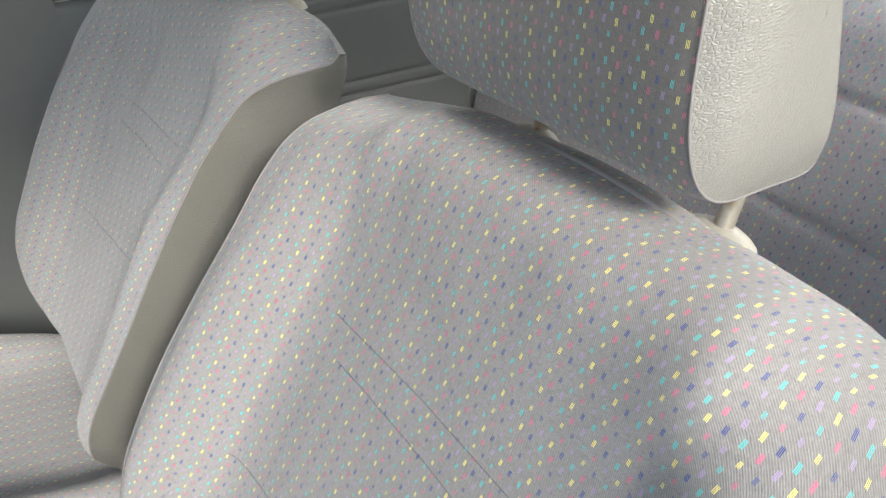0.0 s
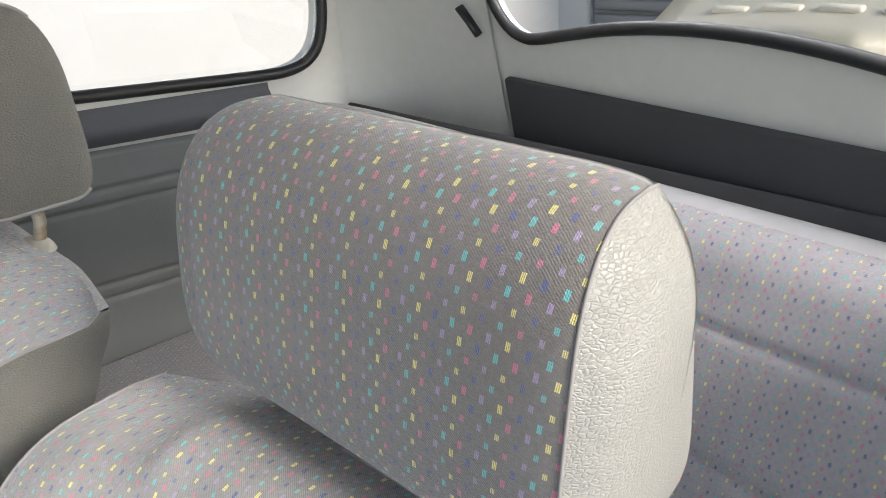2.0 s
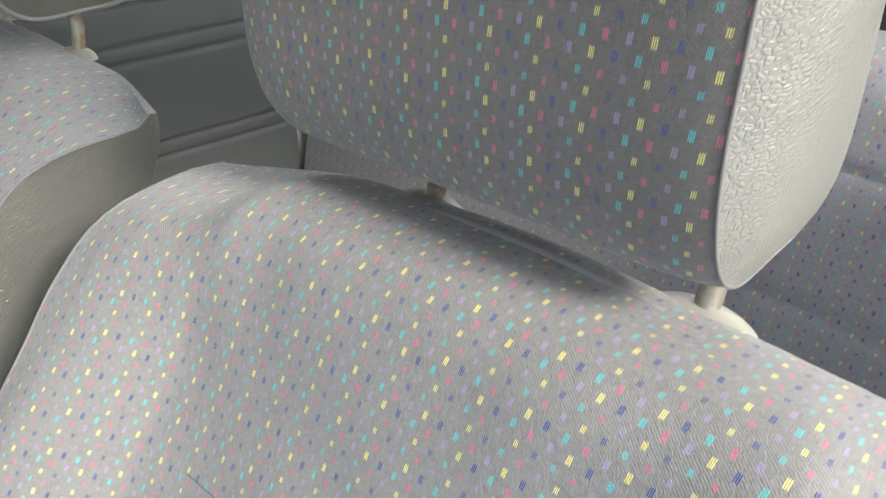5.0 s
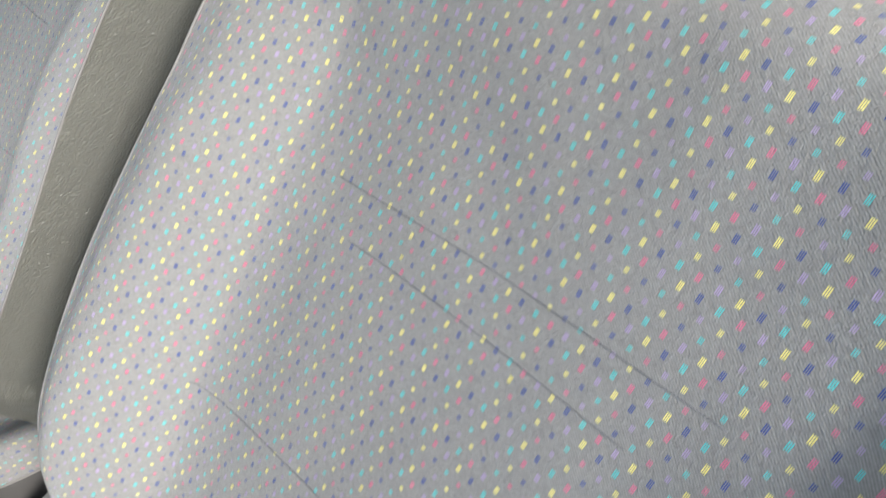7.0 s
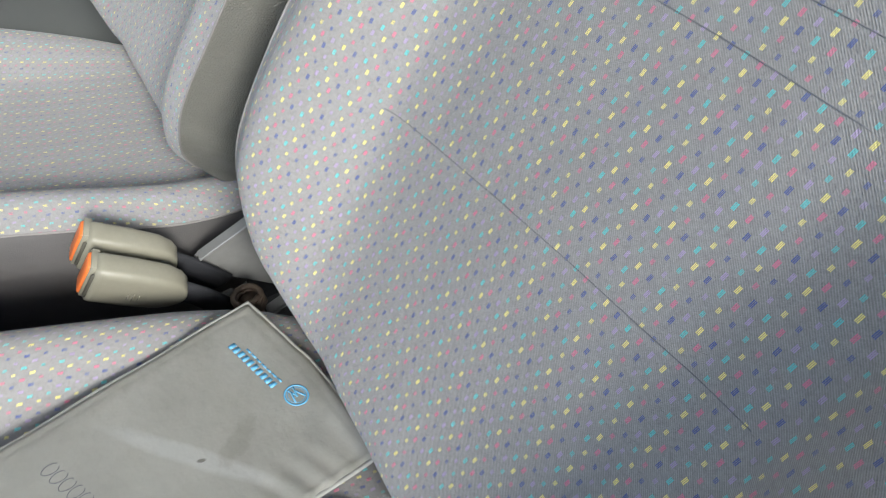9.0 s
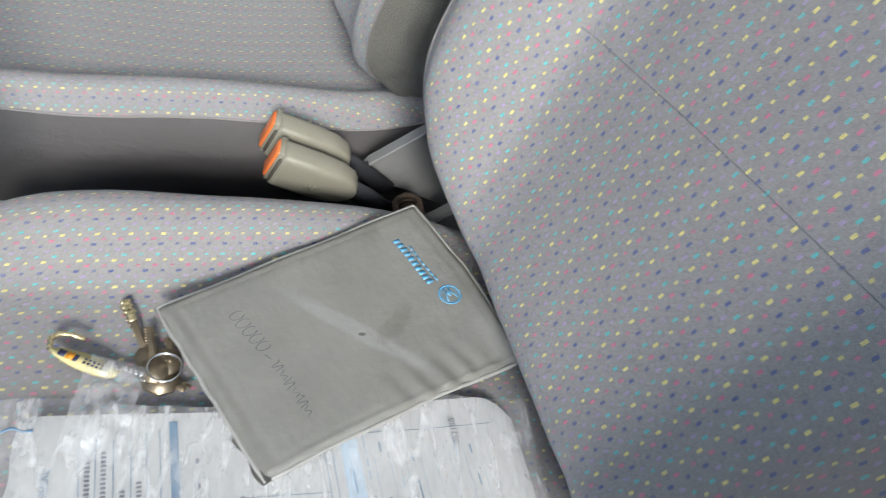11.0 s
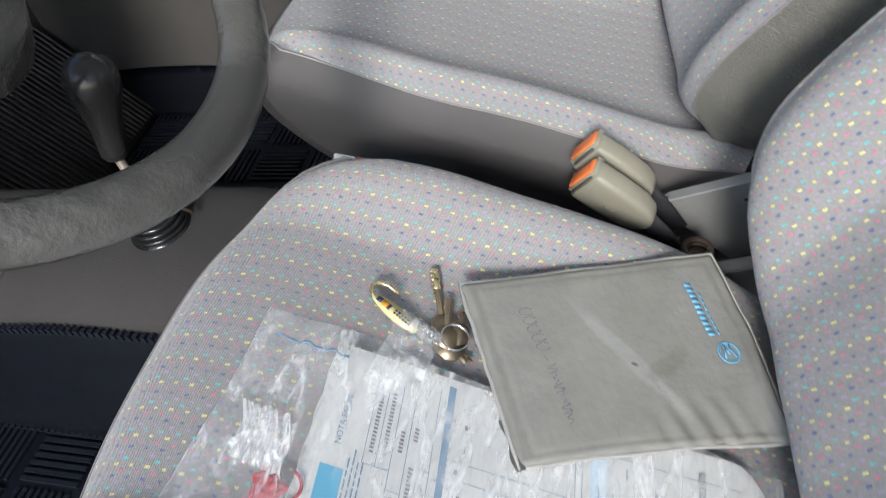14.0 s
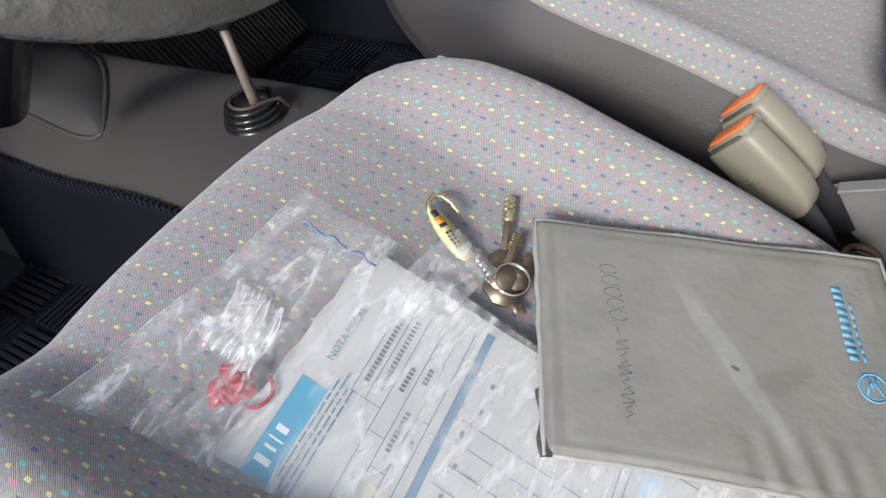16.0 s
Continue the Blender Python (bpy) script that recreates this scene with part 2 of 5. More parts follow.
def wallet_mat(name):
    """Old grey vinyl: grime, a brown stain with a hard edge, a pale rubbed streak."""
    m, nt, b = base_mat(name)
    tc = node(nt, "TexCoord").outputs["Object"]
    n1 = noise_tex(nt, 14, 5, 0.65, tc)
    n2 = noise_tex(nt, 90, 5, 0.6, tc)
    n3 = noise_tex(nt, 45, 4, 0.7, tc)
    col = mix_colour(nt, n1.outputs[0], (0.30, 0.295, 0.26), (0.62, 0.615, 0.575))
    col = mix_colour(nt, math_node(nt, "MULTIPLY", n2.outputs[0], 0.35), col, (0.43, 0.424, 0.385))
    sep = node(nt, "SeparateXYZ")
    nt.links.new(tc, sep.inputs[0])
    # the wallet lies a little skewed
    along = math_node(nt, "MULTIPLY_ADD", sep.outputs[1], WALLET_SKEW, sep.outputs[0])
    axes = (along, sep.outputs[1])

    def blob(cx, cy, rx, ry, rot, wob):
        c, s = math.cos(rot), math.sin(rot)
        dx = math_node(nt, "SUBTRACT", axes[0], cx)
        dy = math_node(nt, "SUBTRACT", sep.outputs[1], cy)
        a = math_node(nt, "ADD", math_node(nt, "MULTIPLY", dx, c / rx), math_node(nt, "MULTIPLY", dy, s / rx))
        d = math_node(nt, "ADD", math_node(nt, "MULTIPLY", dx, -s / ry), math_node(nt, "MULTIPLY", dy, c / ry))
        r = math_node(nt, "ADD", math_node(nt, "MULTIPLY", a, a), math_node(nt, "MULTIPLY", d, d))
        r = math_node(nt, "ADD", r, math_node(nt, "MULTIPLY", math_node(nt, "SUBTRACT", n3.outputs[0], 0.5), wob))
        return ramp(nt, r, [(0.35, (1, 1, 1)), (1.0, (0, 0, 0))])

    # grime that has gathered along the welded border
    border = None
    for ax, off, sign in ((0, 0.0, 1), (0, 0.224, -1), (1, 0.0, -1), (1, -0.169, 1)):
        dd = math_node(nt, "MULTIPLY", math_node(nt, "SUBTRACT", axes[ax], off), sign)
        border = dd if border is None else math_node(nt, "MINIMUM", border, dd)
    reach = math_node(nt, "ADD", border, math_node(nt, "MULTIPLY", math_node(nt, "SUBTRACT", n3.outputs[0], 0.5), 0.04))
    grime = ramp(nt, math_node(nt, "MULTIPLY", reach, 50.0), [(0.0, (1, 1, 1)), (0.85, (0, 0, 0))])
    col = mix_colour(nt, math_node(nt, "MULTIPLY", grime, 0.38), col, (0.24, 0.225, 0.18))
    streak = blob(0.112, -0.087, 0.068, 0.0085, -1.10, 1.0)
    col = mix_colour(nt, math_node(nt, "MULTIPLY", streak, 0.45), col, (0.70, 0.71, 0.70))
    stain = blob(0.136, -0.095, 0.026, 0.009, 0.45, 3.6)
    col = mix_colour(nt, math_node(nt, "MULTIPLY", stain, 0.22), col, (0.19, 0.165, 0.11))
    spot = blob(0.113, -0.091, 0.004, 0.0018, -0.4, 2.0)
    col = mix_colour(nt, math_node(nt, "MULTIPLY", spot, 0.7), col, (0.10, 0.085, 0.06))
    nt.links.new(col, b.inputs["Base Color"])
    b.inputs["Roughness"].default_value = 0.40
    nrm = bump(nt, n1.outputs[0], 0.15, 0.012)
    nrm = bump(nt, n2.outputs[0], 0.15, 0.003, nrm)
    nt.links.new(nrm, b.inputs["Normal"])
    return m


FABRIC = fabric("flecked_seat_fabric", base=(0.312, 0.305, 0.304))
# same cloth on the passenger seat, slightly lighter and bluer for brighter light
FABRIC_LIT = fabric("lit_passenger_seat_fabric", base=(0.325, 0.325, 0.33), speck=0.9, twill=0.14)
# rear bench: the same cloth, its base raised to stand for daylight
FABRIC_REAR = fabric("lit_rear_seat_fabric", base=(0.45, 0.435, 0.46), speck=0.9, twill=0.14)
# bench cushion: shade behind the front seat is in its dark base
FABRIC_SHADED = fabric("shaded_bench_fabric", base=(0.105, 0.105, 0.125), speck=0.25)
# headrest cloth: brown blotches, and the shade on it in a darker base
FABRIC_HEAD = fabric("shaded_headrest_fabric", base=(0.190, 0.177, 0.174), soiled=0.35, speck=0.85, twill=0.14)
VINYL = vinyl("warm_grey_vinyl", (0.33, 0.322, 0.298), 0.36, 400, 0.45)
# passenger seat sides: the grey vinyl again, darkened for the shade between seats
VINYL_SHADED = vinyl("shaded_grey_vinyl_side", (0.185, 0.180, 0.160), 0.38, 330, 0.8)
# cushion skirts and bench front: grey vinyl with shade below set into colour
VINYL_BROWN = vinyl("shaded_brown_grey_vinyl", (0.085, 0.080, 0.080), 0.42, 520, 0.35)
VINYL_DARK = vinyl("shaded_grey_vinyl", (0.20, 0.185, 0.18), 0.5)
# bench roll: light from the rear window is part of its pale tone
PANEL_PALE = vinyl("lit_roll_vinyl", (0.52, 0.51, 0.52), 0.38, 900, 0.25)
PANEL_VINYL = vinyl("panel_vinyl", (0.155, 0.165, 0.165), 0.42, 900, 0.35)
SILL_VINYL = vinyl("sill_trim", (0.09, 0.092, 0.105), 0.5, 900, 0.3)
HEADLINER = vinyl("headliner_vinyl", (0.80, 0.785, 0.74), 0.55, 1100, 0.3)
THREAD = plain("grey_thread", (0.22, 0.22, 0.24), 0.8, grain=900, vary=0.4)
PIPING = plain("piping_cord", (0.27, 0.255, 0.25), 0.6, grain=300)
BLACK_FELT = carpet("black_felt", (0.075, 0.073, 0.078))
CARPET = carpet("grey_carpet", (0.024, 0.023, 0.025))
TUNNEL_FELT = carpet("dark_brown_grey_felt", (0.046, 0.043, 0.042))
FOOT_FELT = carpet("brown_grey_felt", (0.085, 0.079, 0.074))
RUBBER_MAT = plain("blue_black_rubber", (0.007, 0.010, 0.019), 0.5, grain=60, vary=0.3, relief=0.3, relief_scale=700)
RUBBER = plain("window_rubber", (0.02, 0.02, 0.022), 0.45, grain=80)
STEEL = plain("worn_steel", (0.50, 0.48, 0.45), 0.35, 0.9, 120, 0.3)
DARK_RUST = plain("dark_rust", (0.10, 0.070, 0.050), 0.6, 0.3, 120, 0.4)
RUSTY = plain("rusty_chrome", (0.50, 0.46, 0.39), 0.38, 0.55, 480, 0.35, dirt=1.0, dirt_col=(0.20, 0.10, 0.035))
CREAM_PLASTIC = plain("yellowed_plastic", (0.62, 0.57, 0.45), 0.4, grain=150)
SLEEVE = plain("grimy_cream_plastic", (0.46, 0.44, 0.38), 0.4, grain=150, dirt=0.7, dirt_col=(0.16, 0.12, 0.08))
BLACK_PLASTIC = plain("black_plastic", (0.018, 0.018, 0.02), 0.3, grain=60)
DARK_PLASTIC = plain("dark_grey_plastic", (0.085, 0.083, 0.080), 0.5, grain=120, relief=0.25, relief_scale=900)
WHEEL_PLASTIC = rim_mat("steering_wheel_plastic", (0.050, 0.049, 0.046))
TOE_RUBBER = plain("brown_grey_rubber", (0.075, 0.070, 0.066), 0.5, grain=60, vary=0.25, relief=0.2, relief_scale=700)
PAD_VINYL = vinyl("dark_padded_vinyl", (0.055, 0.054, 0.056), 0.42, 700, 0.4)
CHIPPED = plain("chipped_cream_paint", (0.20, 0.165, 0.14), 0.45, 0.1, 160, 0.3, dirt=1.0, dirt_col=(0.03, 0.026, 0.025))
KNOB = plain("worn_dark_knob", (0.022, 0.021, 0.021), 0.22, grain=90, vary=0.3, relief=0.08, relief_scale=60)
BLACK_GLOSS = plain("glossy_black_rubber", (0.012, 0.013, 0.014), 0.16, grain=80, relief=0.15, relief_scale=120)
PEN_RED = plain("dull_red_plastic", (0.34, 0.12, 0.09), 0.4, grain=200)
BUCKLE = plain("olive_grey_plastic", (0.30, 0.285, 0.225), 0.38, grain=260, relief=0.12, relief_scale=900)
BUCKLE_DARK = plain("shaded_olive_plastic", (0.10, 0.095, 0.075), 0.5, grain=260)
ORANGE = plain("orange_plastic", (0.90, 0.22, 0.055), 0.42, grain=200)
WEBBING = plain("black_webbing", (0.02, 0.021, 0.026), 0.75, grain=300, relief=0.4, relief_scale=800)
GREY_METAL = plain("grey_painted_metal", (0.25, 0.25, 0.245), 0.36, 0.1, 120, 0.2)
WALLET = wallet_mat("soiled_grey_vinyl")
WALLET_DARK = plain("wallet_edge", (0.40, 0.395, 0.37), 0.42, grain=90, vary=0.35)
WALLET_TORN = plain("torn_vinyl", (0.17, 0.165, 0.15), 0.6, grain=120, vary=0.4, relief=0.4, relief_scale=300)

BLUE_INK = plain("blue_print", (0.14, 0.43, 0.68), 0.5, grain=400)
FILM_EDGE = plain("film_border", (0.72, 0.74, 0.76), 0.25, grain=300)
GREY_INK = plain("pen_ink", (0.16, 0.16, 0.20), 0.6, grain=400)
PAPER = plain("white_paper", (0.93, 0.935, 0.925), 0.7, grain=25, vary=0.05, relief=0.2, relief_scale=30)
PAPER_PINK = plain("cream_carbon_copy", (0.72, 0.66, 0.54), 0.75, grain=30, vary=0.08)
FORM_BLUE = plain("form_blue", (0.13, 0.24, 0.36), 0.7, grain=400)
FORM_LIGHT = plain("form_pale_blue", (0.50, 0.62, 0.72), 0.7, grain=400)
TAG_BLUE = plain("sticker_blue", (0.06, 0.38, 0.58), 0.4, grain=300)
WHITE_INK = plain("white_print", (0.85, 0.87, 0.88), 0.5, grain=300)
RED = plain("red_wax", (0.42, 0.003, 0.022), 0.3, grain=100)
BRASS = plain("old_brass", (0.36, 0.29, 0.20), 0.38, 0.85, 200, 0.3)
GOLD = plain("pale_gold", (0.80, 0.68, 0.40), 0.25, 0.9, 200, 0.15)
ENAMEL = plain("cream_enamel", (0.75, 0.66, 0.32), 0.3, grain=300)
ORANGE_INK = plain("orange_enamel", (0.80, 0.33, 0.03), 0.35, grain=300)
NAVY_INK = plain("navy_enamel", (0.03, 0.035, 0.08), 0.35, grain=300)
CHROME = plain("chrome", (0.72, 0.71, 0.69), 0.14, 1.0, 100, 0.1)
GLASS = glass_mat("window_glass")
FILM = film_mat("clear_film")
FILM_GLINT = base_mat("film_glint")[0]
cb = FILM_GLINT.node_tree.nodes["Principled BSDF"]
cb.inputs["Base Color"].default_value = (0.86, 0.86, 0.87, 1)
cb.inputs["Roughness"].default_value = 0.18
cb.inputs["Specular IOR Level"].default_value = 0.9
FILM_GLINT.node_tree.links.new(math_node(FILM_GLINT.node_tree, "MULTIPLY_ADD", noise_tex(FILM_GLINT.node_tree, 160.0, 3, 0.6, node(FILM_GLINT.node_tree, "TexCoord").outputs["Object"]).outputs[0], 0.9, 0.05), cb.inputs["Alpha"])
BODY_PAINT = plain("cream_body_paint", (0.72, 0.68, 0.56), 0.3, grain=12, vary=0.06)
GATE = plain("grey_steel_gate", (0.22, 0.225, 0.23), 0.5, 0.2, 10, 0.15)
PLASTER = plain("white_plaster", (0.42, 0.42, 0.41), 0.85, grain=3, vary=0.05, relief=0.3, relief_scale=40)
ASPHALT = plain("pale_concrete", (0.36, 0.355, 0.34), 0.9, grain=60, vary=0.3, relief=0.6, relief_scale=120)


# ---------------------------------------------------------------- builders
def thing(name, label, category, group="", kind="", m=None):
    ob = new(name)
    if m is not None:
        ob.matrix_world = m
    return tagged(ob, label, category, group, kind)


def finish(bm, name, mat, smooth=True):
    me = bpy.data.meshes.new(name)
    bmesh.ops.recalc_face_normals(bm, faces=bm.faces)
    bm.to_mesh(me)
    bm.free()
    for m in (mat if isinstance(mat, (list, tuple)) else [mat]):
        me.materials.append(m)
    for p in me.polygons:
        p.use_smooth = smooth
    return me


def part(name, bm, mat, parent=None, label="", smooth=True, m=None):
    ob = new(name, finish(bm, name, mat, smooth))
    if parent is not None:
        ob.parent = parent
    if m is not None:
        ob.matrix_basis = m
    if label:
        ob["label"] = label
    return ob


def structure(name, bm, mat, label, category, smooth=True):
    return tagged(part(name, bm, mat, smooth=smooth), label, category, kind="structure")


def box(bm, size, m=Matrix(), bev=0.0, seg=2):
    r = bmesh.ops.create_cube(bm, size=1.0, matrix=m @ Matrix.Diagonal((*size, 1)))
    if bev:
        es = list({e for v in r["verts"] for e in v.link_edges})
        bmesh.ops.bevel(bm, geom=es, offset=bev, segments=seg, affect="EDGES", profile=0.5)
    return bm


def B():
    return bmesh.new()


def cyl(bm, r1, r2, p, q, n=20, caps=True):
    p, q = Vector(p), Vector(q)
    d = q - p
    m = Matrix.Translation((p + q) / 2) @ d.to_track_quat("Z", "Y").to_matrix().to_4x4()
    bmesh.ops.create_cone(bm, cap_ends=caps, segments=n, radius1=r1, radius2=r2, depth=d.length, matrix=m)
    return bm


def tube(bm, pts, r, n=8, closed=False, flat=1.0, up=(0, 0, 1)):
    """A round cord along the points; r is one radius or one for each point."""
    pts = [Vector(p) for p in pts]
    k = len(pts)
    rings = []
    side0 = None
    for i, p in enumerate(pts):
        a = pts[(i - 1) % k] if (closed or i > 0) else p
        c = pts[(i + 1) % k] if (closed or i < k - 1) else p
        t = (c - a).normalized()
        if side0 is None:
            s = t.cross(Vector(up))
            if s.length < 1e-4:
                s = t.cross(Vector((1, 0, 0)))
        else:
            s = side0 - t * side0.dot(t)
        s.normalize()
        side0 = s
        w = t.cross(s)
        rr = r[i] if isinstance(r, (list, tuple)) else r
        rings.append([bm.verts.new(p + (s * math.cos(x) + w * math.sin(x) * flat) * rr) for x in [2 * math.pi * j / n for j in range(n)]])
    for i in range(k if closed else k - 1):
        a, c = rings[i], rings[(i + 1) % k]
        for j in range(n):
            bm.faces.new((a[j], a[(j + 1) % n], c[(j + 1) % n], c[j]))
    if not closed:
        bm.faces.new(rings[0][::-1])
        bm.faces.new(rings[-1])
    return bm


def sheet(bm, fn, nu, nv, uv=None, u_range=(0, 1), v_range=(0, 1)):
    """A grid through fn(u, v); uv(u, v) gives its cloth coordinates in metres."""
    lay = bm.loops.layers.uv.verify()
    us = [u_range[0] + (u_range[1] - u_range[0]) * i / nu for i in range(nu + 1)]
    vs = [v_range[0] + (v_range[1] - v_range[0]) * j / nv for j in range(nv + 1)]
    g = [[bm.verts.new(fn(u, v)) for v in vs] for u in us]
    if uv is None:
        # lengths along the grid, centred
        lu = np.zeros((nu + 1, nv + 1))
        lv = np.zeros((nu + 1, nv + 1))
        for i in range(nu + 1):
            for j in range(nv + 1):
                if i:
                    lu[i, j] = lu[i - 1, j] + (g[i][j].co - g[i - 1][j].co).length
                if j:
                    lv[i, j] = lv[i, j - 1] + (g[i][j].co - g[i][j - 1].co).length
        lu -= lu[nu // 2 : nu // 2 + 1, :]
        lv = np.repeat(lv[nu // 2 : nu // 2 + 1, :], nu + 1, axis=0)
        coord = lambda i, j: (lu[i, j], lv[i, j])
    else:
        coord = lambda i, j: uv(us[i], vs[j])
    for i in range(nu):
        for j in range(nv):
            f = bm.faces.new((g[i][j], g[i + 1][j], g[i + 1][j + 1], g[i][j + 1]))
            for lp, (a, c) in zip(f.loops, ((i, j), (i + 1, j), (i + 1, j + 1), (i, j + 1))):
                lp[lay].uv = coord(a, c)
    return bm


def curve_at(table, x):
    """Smooth interpolation through a short table of (x, y)."""
    xs = [a for a, _ in table]
    ys = [c for _, c in table]
    if x <= xs[0]:
        return ys[0]
    if x >= xs[-1]:
        return ys[-1]
    i = max(k for k in range(len(xs)) if xs[k] <= x)
    i = min(i, len(xs) - 2)
    h = xs[i + 1] - xs[i]
    t = (x - xs[i]) / h

    def slope(k):
        if k == 0:
            return (ys[1] - ys[0]) / (xs[1] - xs[0])
        if k == len(xs) - 1:
            return (ys[-1] - ys[-2]) / (xs[-1] - xs[-2])
        return (ys[k + 1] - ys[k - 1]) / (xs[k + 1] - xs[k - 1])

    m0, m1 = slope(i) * h, slope(i + 1) * h
    return (2 * t**3 - 3 * t**2 + 1) * ys[i] + (t**3 - 2 * t**2 + t) * m0 + (-2 * t**3 + 3 * t**2) * ys[i + 1] + (t**3 - t**2) * m1


def step(a, b, x):
    t = max(0.0, min(1.0, (x - a) / (b - a)))
    return t * t * (3 - 2 * t)


def wall_slab(bm, outer, holes, frame_m, thick):
    """A flat wall with openings that go through it: outlines in the plane of frame_m, thickness along its z."""
    loops = []
    for ring in [outer] + holes:
        loops.append([bm.verts.new(frame_m @ Vector((x, y, 0))) for x, y in ring])
    es = []
    for lp in loops:
        for a, c in zip(lp, lp[1:] + lp[:1]):
            es.append(bm.edges.new((a, c)))
    r = bmesh.ops.triangle_fill(bm, use_beauty=True, use_dissolve=False, edges=es)
    fs = [f for f in r["geom"] if isinstance(f, bmesh.types.BMFace)]
    ex = bmesh.ops.extrude_face_region(bm, geom=fs)
    off = frame_m.to_3x3() @ Vector((0, 0, thick))
    bmesh.ops.translate(bm, verts=[v for v in ex["geom"] if isinstance(v, bmesh.types.BMVert)], vec=off)
    return bm


def rounded(x0, y0, x1, y1, r, n=6):
    out = []
    for cx, cy, a in ((x1 - r, y0 + r, -90), (x1 - r, y1 - r, 0), (x0 + r, y1 - r, 90), (x0 + r, y0 + r, 180)):
        for k in range(n + 1):
            t = radians(a + 90 * k / n)
            out.append((cx + r * math.cos(t), cy + r * math.sin(t)))
    return out


# ---------------------------------------------------------------- plan
MID = 0.265  # middle of the car; x runs to the rear, y to the car's right
FLOOR = 0.08
ROOF = 1.33
TAPER = 0.176


def smooth_ring(pts, rounds=2):
    """Cuts the corners of a closed outline."""
    for _ in range(rounds):
        out = []
        for (x0, y0), (x1, y1) in zip(pts, pts[1:] + pts[:1]):
            out += [(x0 * 0.75 + x1 * 0.25, y0 * 0.75 + y1 * 0.25), (x0 * 0.25 + x1 * 0.75, y0 * 0.25 + y1 * 0.75)]
        pts = out
    return pts


# ground and yard outside
bm = B()
bmesh.ops.create_grid(bm, x_segments=1, y_segments=1, size=400, matrix=pose(0, 0, -0.32))
structure("ground", bm, ASPHALT, "pale concrete yard around the parked car", "ground", smooth=False)

bm = B()
box(bm, (0.2, 3.1, 3.2), pose(4.6, 4.41, 1.28))
structure("wall_yard", bm, PLASTER, "white plastered yard wall behind the car", "wall", smooth=False)
bm = B()
box(bm, (18.0, 0.2, 3.2), pose(-4.0, 3.2, 1.28))
structure("wall_side", bm, PLASTER, "white plastered wall beside the car", "wall", smooth=False)

gate = thing("roller_gate", "grey corrugated steel roller gate in the yard wall", "gate", m=pose(4.55, 0.72, -0.32))
for i in range(26):
    bm = B()
    box(bm, (0.04, 4.2, 0.075), pose(0, 0, 0.05 + i * 0.1), 0.015, 1)
    part("slat", bm, GATE, gate)
bm = B()
box(bm, (0.03, 4.3, 2.6), pose(0.05, 0, 1.3))
part("backing", bm, GATE, gate, smooth=False)

# floor pan, tunnel, sills
bm = B()
box(bm, (3.0, 1.80, 0.03), pose(0.1, 0.30, FLOOR - 0.015))
structure("floor", bm, CARPET, "dark grey carpeted car floor", "floor", smooth=False)

bm = B()


def tunnel_rise(x):
    return 1.15 - 0.50 * step(-0.45, -0.08, x)


def tunnel_fn(u, v):
    x = -1.15 + u * 1.75
    a = v * 2 - 1
    prof = [(-1.0, -0.125, 0.0), (-0.8, -0.112, 0.12), (-0.55, -0.095, 0.205), (-0.3, -0.06, 0.238), (0.0, 0.0, 0.245), (0.3, 0.06, 0.238), (0.55, 0.095, 0.205), (0.8, 0.112, 0.12), (1.0, 0.125, 0.0)]
    y = curve_at([(p[0], p[1]) for p in prof], a)
    z = curve_at([(p[0], p[2]) for p in prof], a)
    return (x, MID - 0.020 + y * 1.15, FLOOR + z * tunnel_rise(x) + 0.004 * math.sin(x * 9))


def tunnel_z(x, y):
    prof = [(-0.144, 0.0), (-0.129, 0.12), (-0.109, 0.205), (-0.069, 0.238), (0.0, 0.245), (0.069, 0.238), (0.109, 0.205), (0.129, 0.12), (0.144, 0.0)]
    return FLOOR + tunnel_rise(x) * curve_at(prof, y - MID + 0.020) + 0.004 * math.sin(x * 9)


sheet(bm, tunnel_fn, 30, 24)
structure("tunnel", bm, TUNNEL_FELT, "grey carpeted centre tunnel along the floor", "tunnel")


def rubber_mat(x0, x1, y0, y1, name):
    t = thing(name, "dark blue-black ribbed rubber floor mat", "floor mat", "rubber floor mats", m=pose((x0 + x1) / 2, (y0 + y1) / 2, FLOOR + 0.002))
    bm = B()
    box(bm, (x1 - x0, y1 - y0, 0.008), pose(0, 0, 0.004), 0.003, 1)
    part("mat_base", bm, RUBBER_MAT, t)
    bm = B()
    lx, ly = x1 - x0, y1 - y0
    # blocks of ribs that change direction from block to block
    nx, ny = max(1, round(lx / 0.11)), max(1, round(ly / 0.11))
    for i in range(nx):
        for j in range(ny):
            cx, cy = -lx / 2 + (i + 0.5) * lx / nx, -ly / 2 + (j + 0.5) * ly / ny
            for k in range(8):
                o = (k - 3.5) * 0.0115
                if (i + j) % 2:
                    box(bm, (0.094, 0.006, 0.006), pose(cx, cy + o, 0.010))
                else:
                    box(bm, (0.006, 0.094, 0.006), pose(cx + o, cy, 0.010))
    part("ribs", bm, RUBBER_MAT, t, smooth=False)
    bm = B()
    n = int(lx / 0.012)
    for k in range(n):
        box(bm, (0.007, 0.022, 0.007), pose(-lx / 2 + (k + 0.5) * lx / n, ly / 2 - 0.012, 0.011))
    part("edge_ribs", bm, RUBBER_MAT, t, smooth=False)
    return t


driver_mat = rubber_mat(-1.02, -0.36, -0.29, 0.115, "floor_mat")
